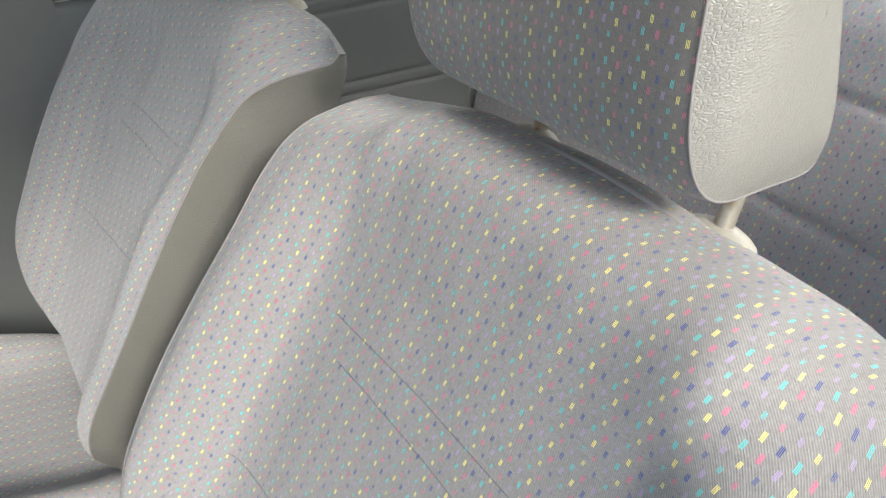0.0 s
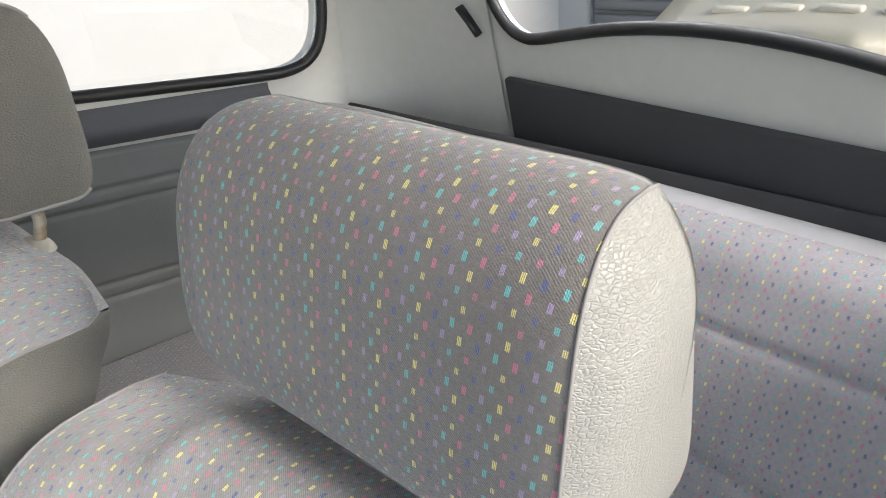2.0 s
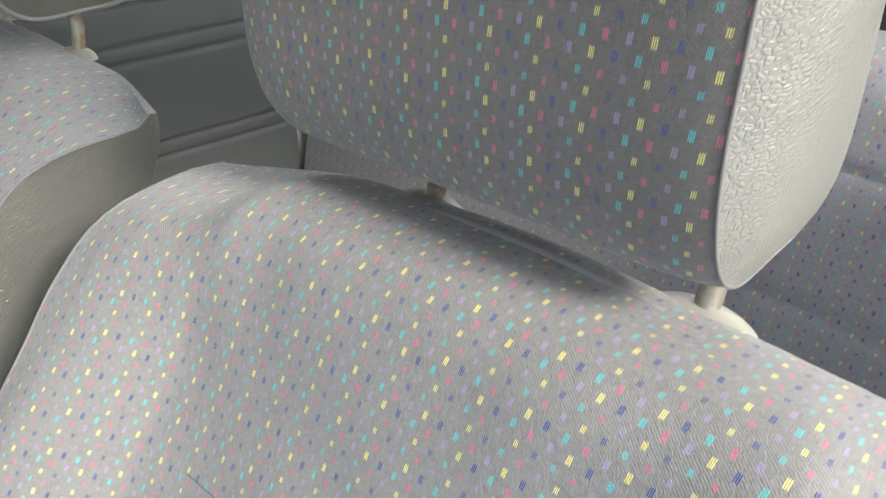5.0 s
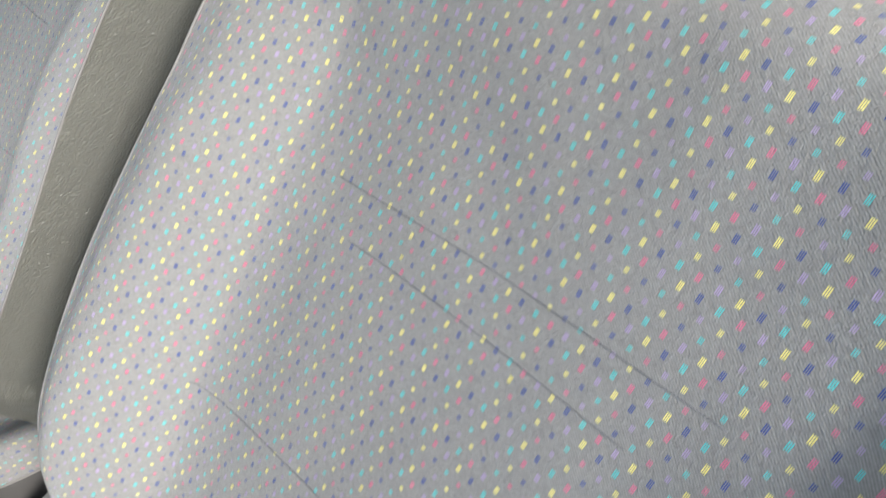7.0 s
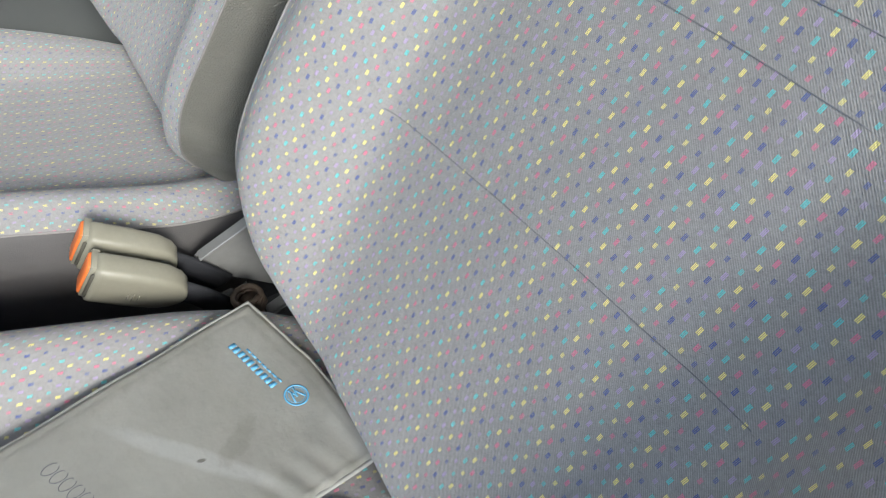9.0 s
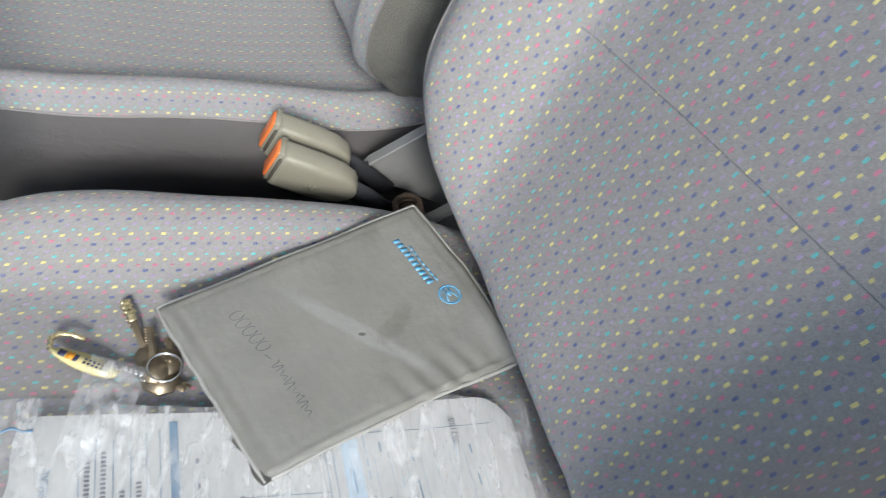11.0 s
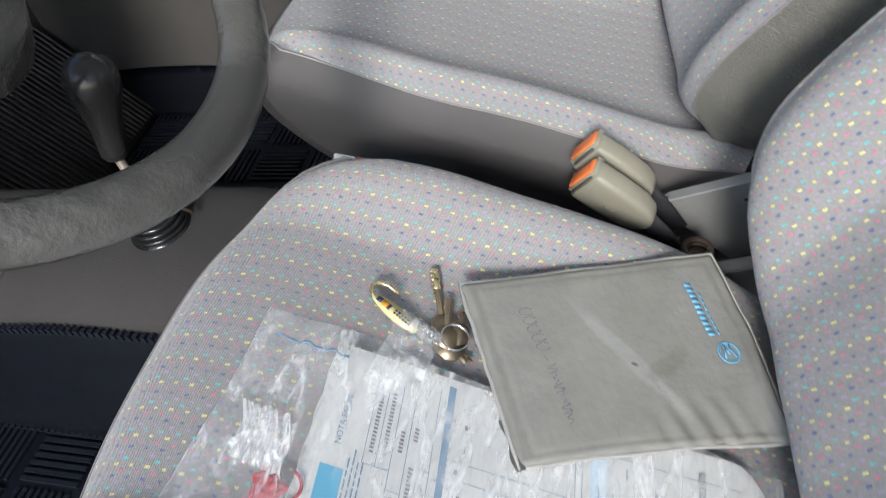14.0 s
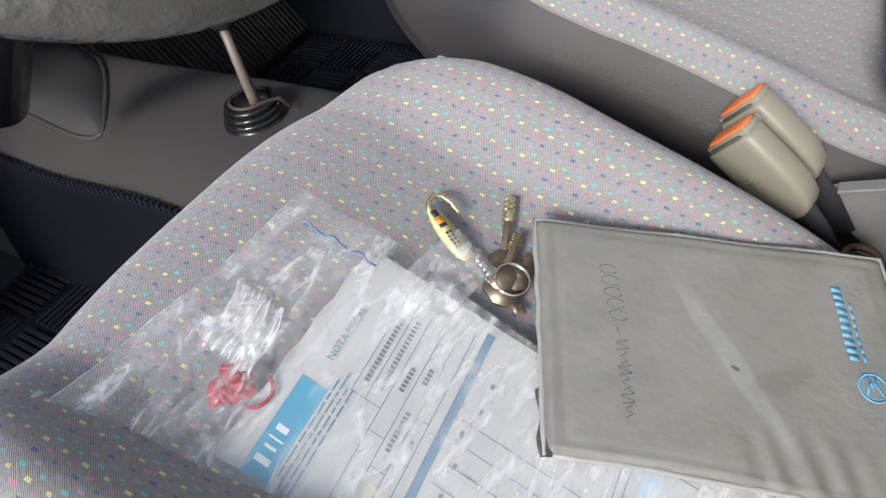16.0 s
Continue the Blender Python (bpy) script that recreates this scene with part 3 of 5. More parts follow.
# the driver's mat climbs the side of the tunnel, with a fine serrated edge
bm = B()
sheet(bm, lambda u, v: Vector(tunnel_fn(0.06 + u * 0.40, 0.004 + v * 0.196)) + Vector((0, -0.007 + 0.002 * v, 0.004 * v + 0.003 * math.sin(u * 14) * v)), 30, 10)
bmesh.ops.solidify(bm, geom=bm.faces[:], thickness=0.004)
part("side_flap", bm, RUBBER_MAT, driver_mat, "rubber flap against the tunnel", m=driver_mat.matrix_world.inverted())
bm = B()
for k in range(70):
    p = Vector(tunnel_fn(0.062 + 0.396 * k / 69, 0.2)) + Vector((0, -0.008, 0.003 + 0.003 * math.sin(14 * k / 69)))
    box(bm, (0.006, 0.006, 0.010), Matrix.Translation(p))
part("flap_edge", bm, RUBBER_MAT, driver_mat, smooth=False, m=driver_mat.matrix_world.inverted())
passenger_mat = rubber_mat(-1.02, -0.30, 0.40, 0.84, "floor_mat")
bm = B()
sheet(bm, lambda u, v: (-1.10 + 0.85 * u, 0.838 + 0.020 * v, FLOOR + 0.006 + 0.115 * v + 0.006 * math.sin(u * 9) * v), 30, 6)
bmesh.ops.solidify(bm, geom=bm.faces[:], thickness=0.004)
part("side_flap", bm, RUBBER_MAT, passenger_mat, "rubber flap against the sill", m=passenger_mat.matrix_world.inverted())
# toe board in front of the passenger: ribbed brown-grey mat
toe = thing("toe_board_mat", "ribbed brown-grey rubber mat on the sloping toe board", "floor mat")
bm = B()
sheet(bm, lambda u, v: (-1.02 - 0.30 * v, 0.385 + 0.47 * u, FLOOR + 0.012 + 0.36 * v), 12, 10)
bmesh.ops.solidify(bm, geom=bm.faces[:], thickness=0.006)
part("mat_base", bm, TOE_RUBBER, toe)
bm = B()
for k in range(38):
    y = 0.392 + 0.0122 * k
    tube(bm, [(-1.03 - 0.28 * i / 6 + 0.004, y, FLOOR + 0.028 + 0.336 * i / 6) for i in range(7)], 0.0030, 5)
part("ribs", bm, TOE_RUBBER, toe)

# ---------------------------------------------------------------- body shell
# right side: door with trim panel to the front, quarter panel with its window to the rear
SIDE_M = Matrix(((math.cos(math.atan(TAPER)), 0, math.sin(math.atan(TAPER)), 0.3),
                 (-math.sin(math.atan(TAPER)), 0, math.cos(math.atan(TAPER)), 0.90),
                 (0, 1, 0, 0), (0, 0, 0, 1)))


def win_right():
    """Outline of the quarter window, sinking a little to the rear, with a round rear corner."""
    pts = [(-0.02, 0.870), (0.25, 0.853), (0.43, 0.838), (0.57, 0.827), (0.61, 0.826), (0.645, 0.836), (0.667, 0.860), (0.679, 0.90), (0.683, 0.95), (0.672, 1.03), (0.62, 1.12), (0.55, 1.165), (0.42, 1.190), (0.20, 1.197), (0.04, 1.195), (0.0, 1.17), (-0.03, 1.12), (-0.035, 0.93), (-0.03, 0.88)]
    return smooth_ring(pts)


bm = B()
wall_slab(bm, [(-0.10, FLOOR), (0.82, FLOOR), (0.82, ROOF), (-0.10, ROOF)], [win_right()], SIDE_M, 0.05)
structure("wall_right_rear", bm, HEADLINER, "light grey vinyl-lined rear quarter of the body", "wall", smooth=False)

bm = B()
wr = win_right()
tube(bm, [SIDE_M @ Vector((x, y, -0.003)) for x, y in wr], 0.009, 8, True)
rub = structure("window_1", bm, RUBBER, "rear side window with black rubber seal", "window")
bm = B()
wall_slab(bm, wr, [], SIDE_M @ Matrix.Translation((0, 0, 0.022)), 0.004)
g = part("pane", bm, GLASS, rub, smooth=False)
g.visible_shadow = False

# quarter trim panel with pressed grooves, and the dark strip below the window
panel = thing("quarter_trim_panel", "grey-green vinyl trim panel with pressed horizontal grooves", "trim panel", m=SIDE_M)
bm = B()


def panel_fn(u, v):
    x = -0.10 + u * (0.57 + 0.05 * v)
    z = 0.36 + v * (0.436 - 0.035 * u)
    d = -0.014
    for gz in (0.722, 0.699, 0.580, 0.558):
        d += 0.005 * math.exp(-(((z - gz + 0.02 * (u - 0.5)) / 0.003) ** 2))
    d += 0.010 * step(0.985, 1.0, v)
    return (x, z, d)


sheet(bm, panel_fn, 4, 150)
part("panel", bm, PANEL_VINYL, panel)
bm = B()
sheet(bm, lambda u, v: (-0.10 + u * 0.669, 0.800 - 0.035 * u + v * 0.053, -0.010 - 0.012 * math.sin(math.pi * min(1, v * 1.2))), 4, 12)
part("upper_strip", bm, SILL_VINYL, panel, "dark padded strip under the window")

# right door
bm = B()
DOOR_M = Matrix(((1, 0, 0, 0), (0, 0, 1, 0.905), (0, 1, 0, 0), (0, 0, 0, 1)))
door_win = [(-0.72, 0.87), (0.10, 0.87), (0.13, 0.90), (0.13, 1.15), (0.09, 1.20), (-0.42, 1.20), (-0.48, 1.17), (-0.74, 0.92)]
wall_slab(bm, [(-1.25, FLOOR), (0.20, FLOOR), (0.20, ROOF), (-1.25, ROOF)], [door_win], DOOR_M, 0.05)
structure("door_1", bm, PANEL_VINYL, "closed passenger door with grey trim", "door", smooth=False)
bm = B()
tube(bm, [DOOR_M @ Vector((x, y, -0.004)) for x, y in door_win], 0.012, 8, True)
r2 = structure("window_2", bm, RUBBER, "passenger door window with black seal", "window")
bm = B()
wall_slab(bm, door_win, [], DOOR_M @ Matrix.Translation((0, 0, 0.022)), 0.004)
g = part("pane", bm, GLASS, r2, smooth=False)
g.visible_shadow = False

# left side: the door stands open, the rear quarter is closed
LEFT_M = Matrix(((math.cos(math.atan(TAPER)), 0, math.sin(math.atan(TAPER)), 0.3),
                 (math.sin(math.atan(TAPER)), 0, -math.cos(math.atan(TAPER)), 2 * MID - 0.90),
                 (0, 1, 0, 0), (0, 0, 0, 1)))
bm = B()
wall_slab(bm, [(0.28, FLOOR), (0.80, FLOOR), (0.80, ROOF), (0.28, ROOF)], [[(max(0.315 + 0.004 * abs(y - 1.0), x), y) for x, y in win_right() if x > 0.03 or 0.9 < y < 1.15]], LEFT_M, 0.05)
structure("wall_left_rear", bm, HEADLINER, "light grey vinyl-lined rear quarter behind the open door", "wall", smooth=False)

# rear wall: window, pale lining, dark panel of the luggage space
ALONG = Vector((0.104, 0.9946, 0.0)).normalized()
BACK = Vector((ALONG.y, -ALONG.x, 0.0))
RISE = (Vector((0, 0, 0.985)) - BACK * 0.17).normalized()
REAR_M = Matrix((ALONG, RISE, ALONG.cross(RISE))).transposed().to_4x4()
REAR_M.translation = (1.050, 0.45, 0.816)


def rear_win():
    """Outline of the rear window: an arched lower edge, round corners and a bowed top."""
    low = [(0.020, 0.100), (-0.001, 0.073), (-0.022, 0.063), (-0.045, 0.061), (-0.10, 0.072), (-0.184, 0.087), (-0.29, 0.094)]
    low += [(-0.58 - x, y) for x, y in low[-2::-1]]
    top = [(-0.61, 0.14), (-0.615, 0.22), (-0.59, 0.30), (-0.54, 0.345), (-0.42, 0.372), (-0.29, 0.380), (-0.16, 0.372), (-0.04, 0.345), (0.01, 0.30), (0.035, 0.22), (0.03, 0.14)]
    return smooth_ring(low + top)


bm = B()
wall_slab(bm, [(-0.78, -0.60), (0.40, -0.60), (0.40, 0.47), (-0.78, 0.47)], [rear_win()], REAR_M, 0.014)
structure("wall_rear", bm, HEADLINER, "pale vinyl lining round the rear window", "wall", smooth=False)
bm = B()
tube(bm, [REAR_M @ Vector((x, y, -0.004)) for x, y in rear_win()], 0.0075, 8, True)
r3 = structure("window_3", bm, RUBBER, "oval rear window with thick black rubber seal", "window")
bm = B()
wall_slab(bm, rear_win(), [], REAR_M @ Matrix.Translation((0, 0, 0.005)), 0.004)
g = part("pane", bm, GLASS, r3, smooth=False)
g.visible_shadow = False
DAY_M = REAR_M @ Matrix.Translation((-0.29, 0.23, 0.05))

bm = B()
box(bm, (0.70, 0.34, 0.012), REAR_M @ Matrix.Translation((-0.332, -0.168, -0.008)) @ Matrix.Rotation(0.012, 4, "Z"), 0.004, 2)
structure("luggage_panel", bm, BLACK_FELT, "black felt panel behind the rear seat", "trim panel")
bm = B()
box(bm, (0.30, 1.00, 0.02), pose(0.95, MID, 0.52))
structure("luggage_floor", bm, BLACK_FELT, "black felt floor of the luggage well", "floor", smooth=False)

# lining that rounds the corner between side and rear
bm = B()


def corner_fn(u, v):
    z = 0.42 + v * 0.90
    up = (z - 0.816) / RISE.z
    a = SIDE_M @ Vector((0.705, z, -0.001))
    c = REAR_M @ Vector((0.035, up, -0.004))
    k = REAR_M @ Vector((0.26, up, 0.0))
    return a * (1 - u) ** 2 + k * 2 * u * (1 - u) + c * u * u


sheet(bm, corner_fn, 20, 8)
structure("corner_lining", bm, HEADLINER, "pale vinyl lining of the rear pillar", "wall")

# ceiling, windscreen, dashboard and bulkhead that close the place
bm = B()


def roof_fn(u, v):
    x = -0.80 + u * 1.88
    a = v * 2 - 1
    y = MID + a * 0.70
    z = ROOF + 0.02 - 0.10 * a * a - 0.16 * max(0, (u - 0.55) / 0.45) ** 2
    return (x, y, z)


sheet(bm, roof_fn, 16, 12)
bmesh.ops.solidify(bm, geom=bm.faces[:], thickness=-0.03)
structure("ceiling", bm, HEADLINER, "pale vinyl headliner under the roof", "ceiling")

SCREEN_M = Matrix(((0, 0.62, -0.785, -1.05), (1, 0, 0, MID), (0, 0.785, 0.62, 0.84), (0, 0, 0, 1)))
bm = B()
ws = rounded(-0.66, 0.01, 0.66, 0.59, 0.09)
wall_slab(bm, [(-0.70, -0.06), (0.70, -0.06), (0.70, 0.62), (-0.70, 0.62)], [ws], SCREEN_M, 0.03)
structure("wall_front", bm, HEADLINER, "painted windscreen surround", "wall", smooth=False)
bm = B()
tube(bm, [SCREEN_M @ Vector((x, y, -0.004)) for x, y in ws], 0.012, 8, True)
structure("window_4", bm, RUBBER, "windscreen seal of black rubber", "window")
bm = B()
box(bm, (0.03, 1.30, 0.86), pose(-1.22, MID, 0.43), 0.0)
structure("bulkhead", bm, FOOT_FELT, "dark carpeted front bulkhead", "wall", smooth=False)
bm = B()
box(bm, (0.30, 1.24, 0.24), pose(-1.02, MID, 0.74), 0.05, 4)
tagged(part("dashboard", bm, DARK_PLASTIC), "dark grey plastic dashboard under the windscreen", "dashboard", kind="structure")
bm = B()
box(bm, (1.00, 0.024, 0.40), pose(-0.72, 0.880, FLOOR + 0.20))
structure("footwell_lining", bm, FOOT_FELT, "dark carpet along the foot of the passenger door", "wall", smooth=False)
# cowl side lining at the front of each footwell
bm = B()
box(bm, (0.35, 0.03, 0.72), pose(-1.07, -0.36, 0.44))
structure("wall_front_left", bm, FOOT_FELT, "carpeted cowl side of the footwell", "wall", smooth=False)

# engine lid seen through the rear window
lid = thing("engine_lid", "cream painted engine lid raised open, with rows of louvre slots", "engine lid", m=pose(1.26, 0.13, 0.838, 0, -20, -6))
bm = B()
sheet(bm, lambda u, v: (u * 0.75, (v - 0.5) * 0.64 * (1 + 0.3 * u), 0.05 * u * u - 0.12 * (v - 0.5) ** 2), 12, 12)
bmesh.ops.solidify(bm, geom=bm.faces[:], thickness=0.012)
part("panel", bm, BODY_PAINT, lid)
for r in range(3):
    for k in range(6):
        bm = B()
        y = (k - 2.5) * 0.080
        x = 0.10 + r * 0.045
        box(bm, (0.016, 0.058, 0.012), pose(x, y, 0.05 * (x / 0.75) ** 2 - 0.12 * (y / 0.64) ** 2), 0.005, 2)
        part("louvre", bm, CREAM_PLASTIC, lid)


# rear body, its windows and what is seen through them share one setting out
SHELL = pose(-0.0885, 0.0223, -0.1886, -1.204, 0.45, -1.778) @ Matrix.Scale(1.2084, 4)
SHELL_NAMES = ("wall_yard", "wall_side", "roller_gate", "wall_right_rear", "window_1", "quarter_trim_panel", "door_1", "window_2", "wall_left_rear", "wall_rear", "window_3", "luggage_panel", "luggage_floor", "corner_lining", "ceiling", "wall_front", "window_4", "engine_lid", "rear_bench", "pillar_vent")


def set_out(ob):
    ob.matrix_world = SHELL @ ob.matrix_world


day = SHELL @ DAY_M
inside = (SHELL @ Vector((0.55, MID, 0.45)) - day.translation).normalized()
rear_day.matrix_world = look(day.translation, day.translation + inside)


# ---------------------------------------------------------------- seats
WIDTH = [(0.0, 0.1983), (0.06, 0.2238), (0.12, 0.2364), (0.20, 0.2466), (0.28, 0.2472), (0.36, 0.2453), (0.42, 0.2443), (0.465, 0.2376), (0.50, 0.2372), (0.54, 0.2031)]
SEAM_N = [(0.0, 0.0169), (0.05, 0.0456), (0.09, 0.0574), (0.15, 0.0554), (0.25, 0.0436), (0.35, 0.0282), (0.40, 0.0205), (0.45, 0.0027), (0.48, -0.0328), (0.505, -0.080), (0.56, -0.088)]
CROWN = [(0.0, 0.0091), (0.08, 0.0105), (0.18, 0.0108), (0.30, 0.0114), (0.40, 0.0016), (0.48, 0.0074), (0.53, -0.008)]
MID_N = [(0.0, 0.0171), (0.04, 0.0122), (0.10, 0.0053), (0.20, 0.0013), (0.30, -0.0037), (0.40, -0.0078), (0.46, -0.0048), (0.52, -0.0046)]
TOP_EDGE = [(-1, 0.5095), (-0.8, 0.5235), (-0.6, 0.5260), (-0.4, 0.5262), (-0.2, 0.5275), (0, 0.5275), (0.2, 0.5255), (0.4, 0.5220), (0.6, 0.5190), (0.8, 0.5103), (1, 0.4945)]
SEAT_C, TOP_S = 0.0163, 0.530


def back_front(v, a):
    """Front of the backrest: y across, s up along it, n forward of its middle plane."""
    aa = abs(a)
    lo = 0.025 * aa**5 - 0.015
    hi = curve_at(TOP_EDGE, a)
    s = lo + v * (hi - lo)
    y = SEAT_C + a * curve_at(WIDTH, s)
    n = curve_at(MID_N, s)
    r = max(0.0, (s - hi + 0.051) / 0.052)
    n -= 0.069 * (1 - math.sqrt(max(0.0, 1 - min(1, r * r) * 0.99)))
    near = 0.05 * (a < 0)
    q = max(0.0, min(1.0, (aa - 0.595 - near) / (0.325 - near)))
    n += (curve_at(SEAM_N, s) - n) * (0.45 * step(0.534 + near, 0.920, aa) + 0.55 * (1 - (1 - q) ** 1.8))
    q = (aa - 0.80) / 0.20 if aa > 0.80 else (0.80 - aa) / 0.36
    n += curve_at(CROWN, s) * max(0.0, 1 - q * q) ** 1.5
    q = max(0.0, (0.07 - v) / 0.07)
    n -= 0.035 * (1 - math.sqrt(max(0.0, 1 - q * q * 0.99)))
    return y, s, n


BACK_N = [(0.0, -0.075), (0.15, -0.105), (0.5, -0.115), (0.85, -0.112), (1.0, -0.100)]


def build_seat(used, twist, lean, tall, cush, label):
    """Bucket seat: a leaning backrest, headrest on two posts, cushion, hinge brackets and runners."""
    fab = FABRIC if used else FABRIC_LIT
    seat = thing("front_seat", label, "car seat", "front seats")
    up = Matrix.Rotation(radians(lean), 3, "Y") @ Vector((0.60, 0.0, 0.80))
    fwd = Matrix.Rotation(radians(twist), 3, up) @ Vector((-up.z, 0.0, up.x))
    across = fwd.cross(up)

    def W(y, s, n):
        n -= 0.0 if used else 0.018 * step(0.30, 0.53, s)
        return Vector((0.121, 0, 0.40)) + across * y + up * (TOP_S + (s - TOP_S) * tall) + fwd * n

    bm = B()

    def cover_fn(u, v):
        y, s, n = back_front(v, u * 2 - 1)
        if not used:  # dents pressed into the seldom straightened cover
            for y0, s0, ry, rs, d in ((0.075, 0.40, 0.030, 0.040, 0.012), (0.10, 0.27, 0.028, 0.050, 0.010), (0.02, 0.33, 0.05, 0.03, 0.004)):
                n -= d * math.exp(-(((y - y0) / ry) ** 2) - (((s - s0) / rs) ** 2))
        return W(y, s, n + 0.0012 * noise.noise(Vector((y * 24, s * 24, 1.7 + 2 * used))))

    sheet(bm, cover_fn, 72, 64)
    cover = part("backrest_cover", bm, fab, seat)
    for side in (-1, 1):
        bm = B()

        def side_fn(u, v, side=side):
            y, s, n = back_front(v, side)
            nb = curve_at(BACK_N, v)
            bulge = 0.016 * math.sin(math.pi * u) * (1 - step(0.8, 1.0, v))
            wr = (0.0045 * math.sin(v * 70 + u * 4) if not used else 0.0025 * math.sin(v * 95 + u * 3)) * (1 - step(0.05, 0.28, v)) * math.sin(math.pi * u)
            return W(y + side * (bulge + wr - 0.014 * u * u), s - 0.03 * u * (1 - step(0, 0.2, v)), n + (nb - n) * u)

        sheet(bm, side_fn, 14, 60)
        part("side_panel", bm, VINYL if used else VINYL_SHADED, seat, "light grey grained vinyl side" if used else "grey vinyl side, darkened for shade")
        bm = B()
        tube(bm, [W(*[p + d for p, d in zip(back_front(i / 50, side), (side * 0.0005, 0, 0))]) for i in range(51)], 0.0011, 6)
        part("seam", bm, PIPING, seat, "stitched seam along the edge")
    bm = B()

    def rear_fn(u, v):
        a = u * 2 - 1
        y, s, n = back_front(v, a)
        nb = curve_at(BACK_N, v)
        return W(y - 0.014 * a, s - 0.03 * (1 - step(0, 0.2, v)), nb - 0.012 * (1 - a * a) * math.sin(math.pi * v))

    sheet(bm, rear_fn, 16, 30)
    part("backrest_rear", bm, VINYL, seat, "grey vinyl back of the seat")
    # top roll that joins front and rear
    bm = B()

    def top_fn(u, v):
        a = u * 2 - 1
        p = Vector(W(*back_front(1.0, a)))
        q = rear_fn(u, 1.0)
        mid = (p + q) / 2 + Vector((0.004, 0, 0.004)) * (1 - a * a)
        return p.lerp(q, v) + (mid - (p + q) / 2) * math.sin(math.pi * v)

    sheet(bm, top_fn, 40, 4)
    part("backrest_top", bm, fab, seat)
    # pressed seams across the middle panel
    for s0, s1, y0, y1 in ((0.325, 0.333, 0.10, -0.080), (0.352, 0.364, 0.125, -0.105), (0.182, 0.217, 0.165, -0.130)):
        bm = B()
        pts = []
        for i in range(41):
            y, s = y0 + (y1 - y0) * i / 40, s0 + (s1 - s0) * i / 40
            a = (y - SEAT_C) / curve_at(WIDTH, s)
            pts.append(cover_fn((a + 1) / 2, (s + 0.015) / (TOP_S + 0.015)) + fwd * 0.0001)
        tube(bm, pts, 0.00026, 5)
        part("stitch_line", bm, THREAD, seat, "thin stitched line across the backrest")
    # rolled seam along the top edge
    bm = B()
    tube(bm, [W(*back_front(1.0, -0.34 + 0.62 * i / 30)) - fwd * 0.001 for i in range(31)], [0.0024 * math.sin(math.pi * (i + 0.5) / 31) ** 0.4 for i in range(31)], 8)
    part("top_seam", bm, fab, seat, "rolled cloth seam along the top")
    # headrest on two posts
    lean_w = W
    if not used:

        def W(y, s, n):
            return lean_w(y - 0.027, s, n)

    back = (0.031, 0.036) if used else (0.064, 0.010)
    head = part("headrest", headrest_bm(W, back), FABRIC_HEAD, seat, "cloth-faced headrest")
    for side in (-1, 1):
        part("headrest_side", headrest_side(W, side, back), VINYL if used else VINYL_SHADED, head, "light vinyl end of the headrest")
        bm = B()
        tube(bm, [W(*p) for p in headrest_seam(side, back)], 0.0008 if used else 0.002, 6)
        part("headrest_seam", bm, PIPING, head)
    part("headrest_back", headrest_back(W, back), VINYL, head, "grey vinyl back of the headrest")
    for y in (-0.066, 0.094):
        bm = B()
        pts = [W(y, 0.47 + 0.016 * k, -0.084 + 0.62 * max(0.0, 0.016 * k - 0.072)) for k in range(9)]
        tube(bm, pts, 0.0058, 12)
        part("headrest_post", bm, RUSTY, head, "rust-flecked steel post")
        # sleeve: an oval plate that follows the top of the backrest
        bm = B()
        top = back_front(1.0, (y - SEAT_C) / 0.21)[1] + 0.003

        def plate_fn(u, v, y=y, top=top):
            a, r = 2 * math.pi * u, math.sin(math.pi * v / 2)
            return W(y + 0.024 * r * math.cos(a), top + 0.006 * (1 - r**3) - 0.004 * r * math.sin(a), -0.084 + 0.012 * r * math.sin(a))

        sheet(bm, plate_fn, 28, 8)
        part("sleeve", bm, SLEEVE, seat, "grimy cream plastic post sleeve")
    build_cushion(seat, fab, Vector(cush), used)
    return seat


HEAD_Y, HEAD_W, HEAD_C = 0.0488, 0.1275, (0.6288, -0.0161)
HEAD_H, HEAD_D = (0.0897, 0.0812), 0.0568
HEAD_LEAN = 0.500


def head_fn(deg, b, back):
    """Point of the headrest: deg round its section (0 is the front, 90 the top), b across it; back gives depth and taper of its rear. Returns y, s, n."""
    c, s = math.cos(radians(deg)), math.sin(radians(deg))
    e1 = HEAD_H[s > 0] * math.copysign(abs(s) ** (0.70 if s > 0 else 0.69 if c > 0 else 0.52), s)
    if c > 0:
        e2 = HEAD_D * c ** (0.70 if s > 0 else 0.67) - 0.004 * math.cos(math.pi * e1 / 0.18) * (1 - b * b)
    else:
        e1 *= 1 + 0.14 * abs(c) * (s < 0)
        e2 = -(back[0] - back[1] * max(e1, -0.09) / 0.085) * abs(c) ** (0.70 if s > 0 else 0.38)
    q = max(0.0, (abs(b) - 0.72) / 0.28)
    shr = 1 - (0.05 if b < 0 else 0.29) * (1 - math.sqrt(max(0, 1 - q * q * 0.98)))
    e1, e2 = e1 * shr, e2 * shr
    y = HEAD_Y + b * HEAD_W * (1 - 0.05 * s)
    ca, sa = math.cos(HEAD_LEAN), math.sin(HEAD_LEAN)
    e1 -= 0.0043 * b
    return (y, HEAD_C[0] + e1 * ca - e2 * sa, HEAD_C[1] + e1 * sa + e2 * ca)


def headrest_bm(W, back):
    bm = B()
    sheet(bm, lambda u, v: W(*head_fn(-130 + 260 * v, u * 2 - 1, back)), 44, 130)
    return bm


def headrest_seam(side, back):
    return [head_fn(-130 + 260 * i / 40, side, back) for i in range(41)]


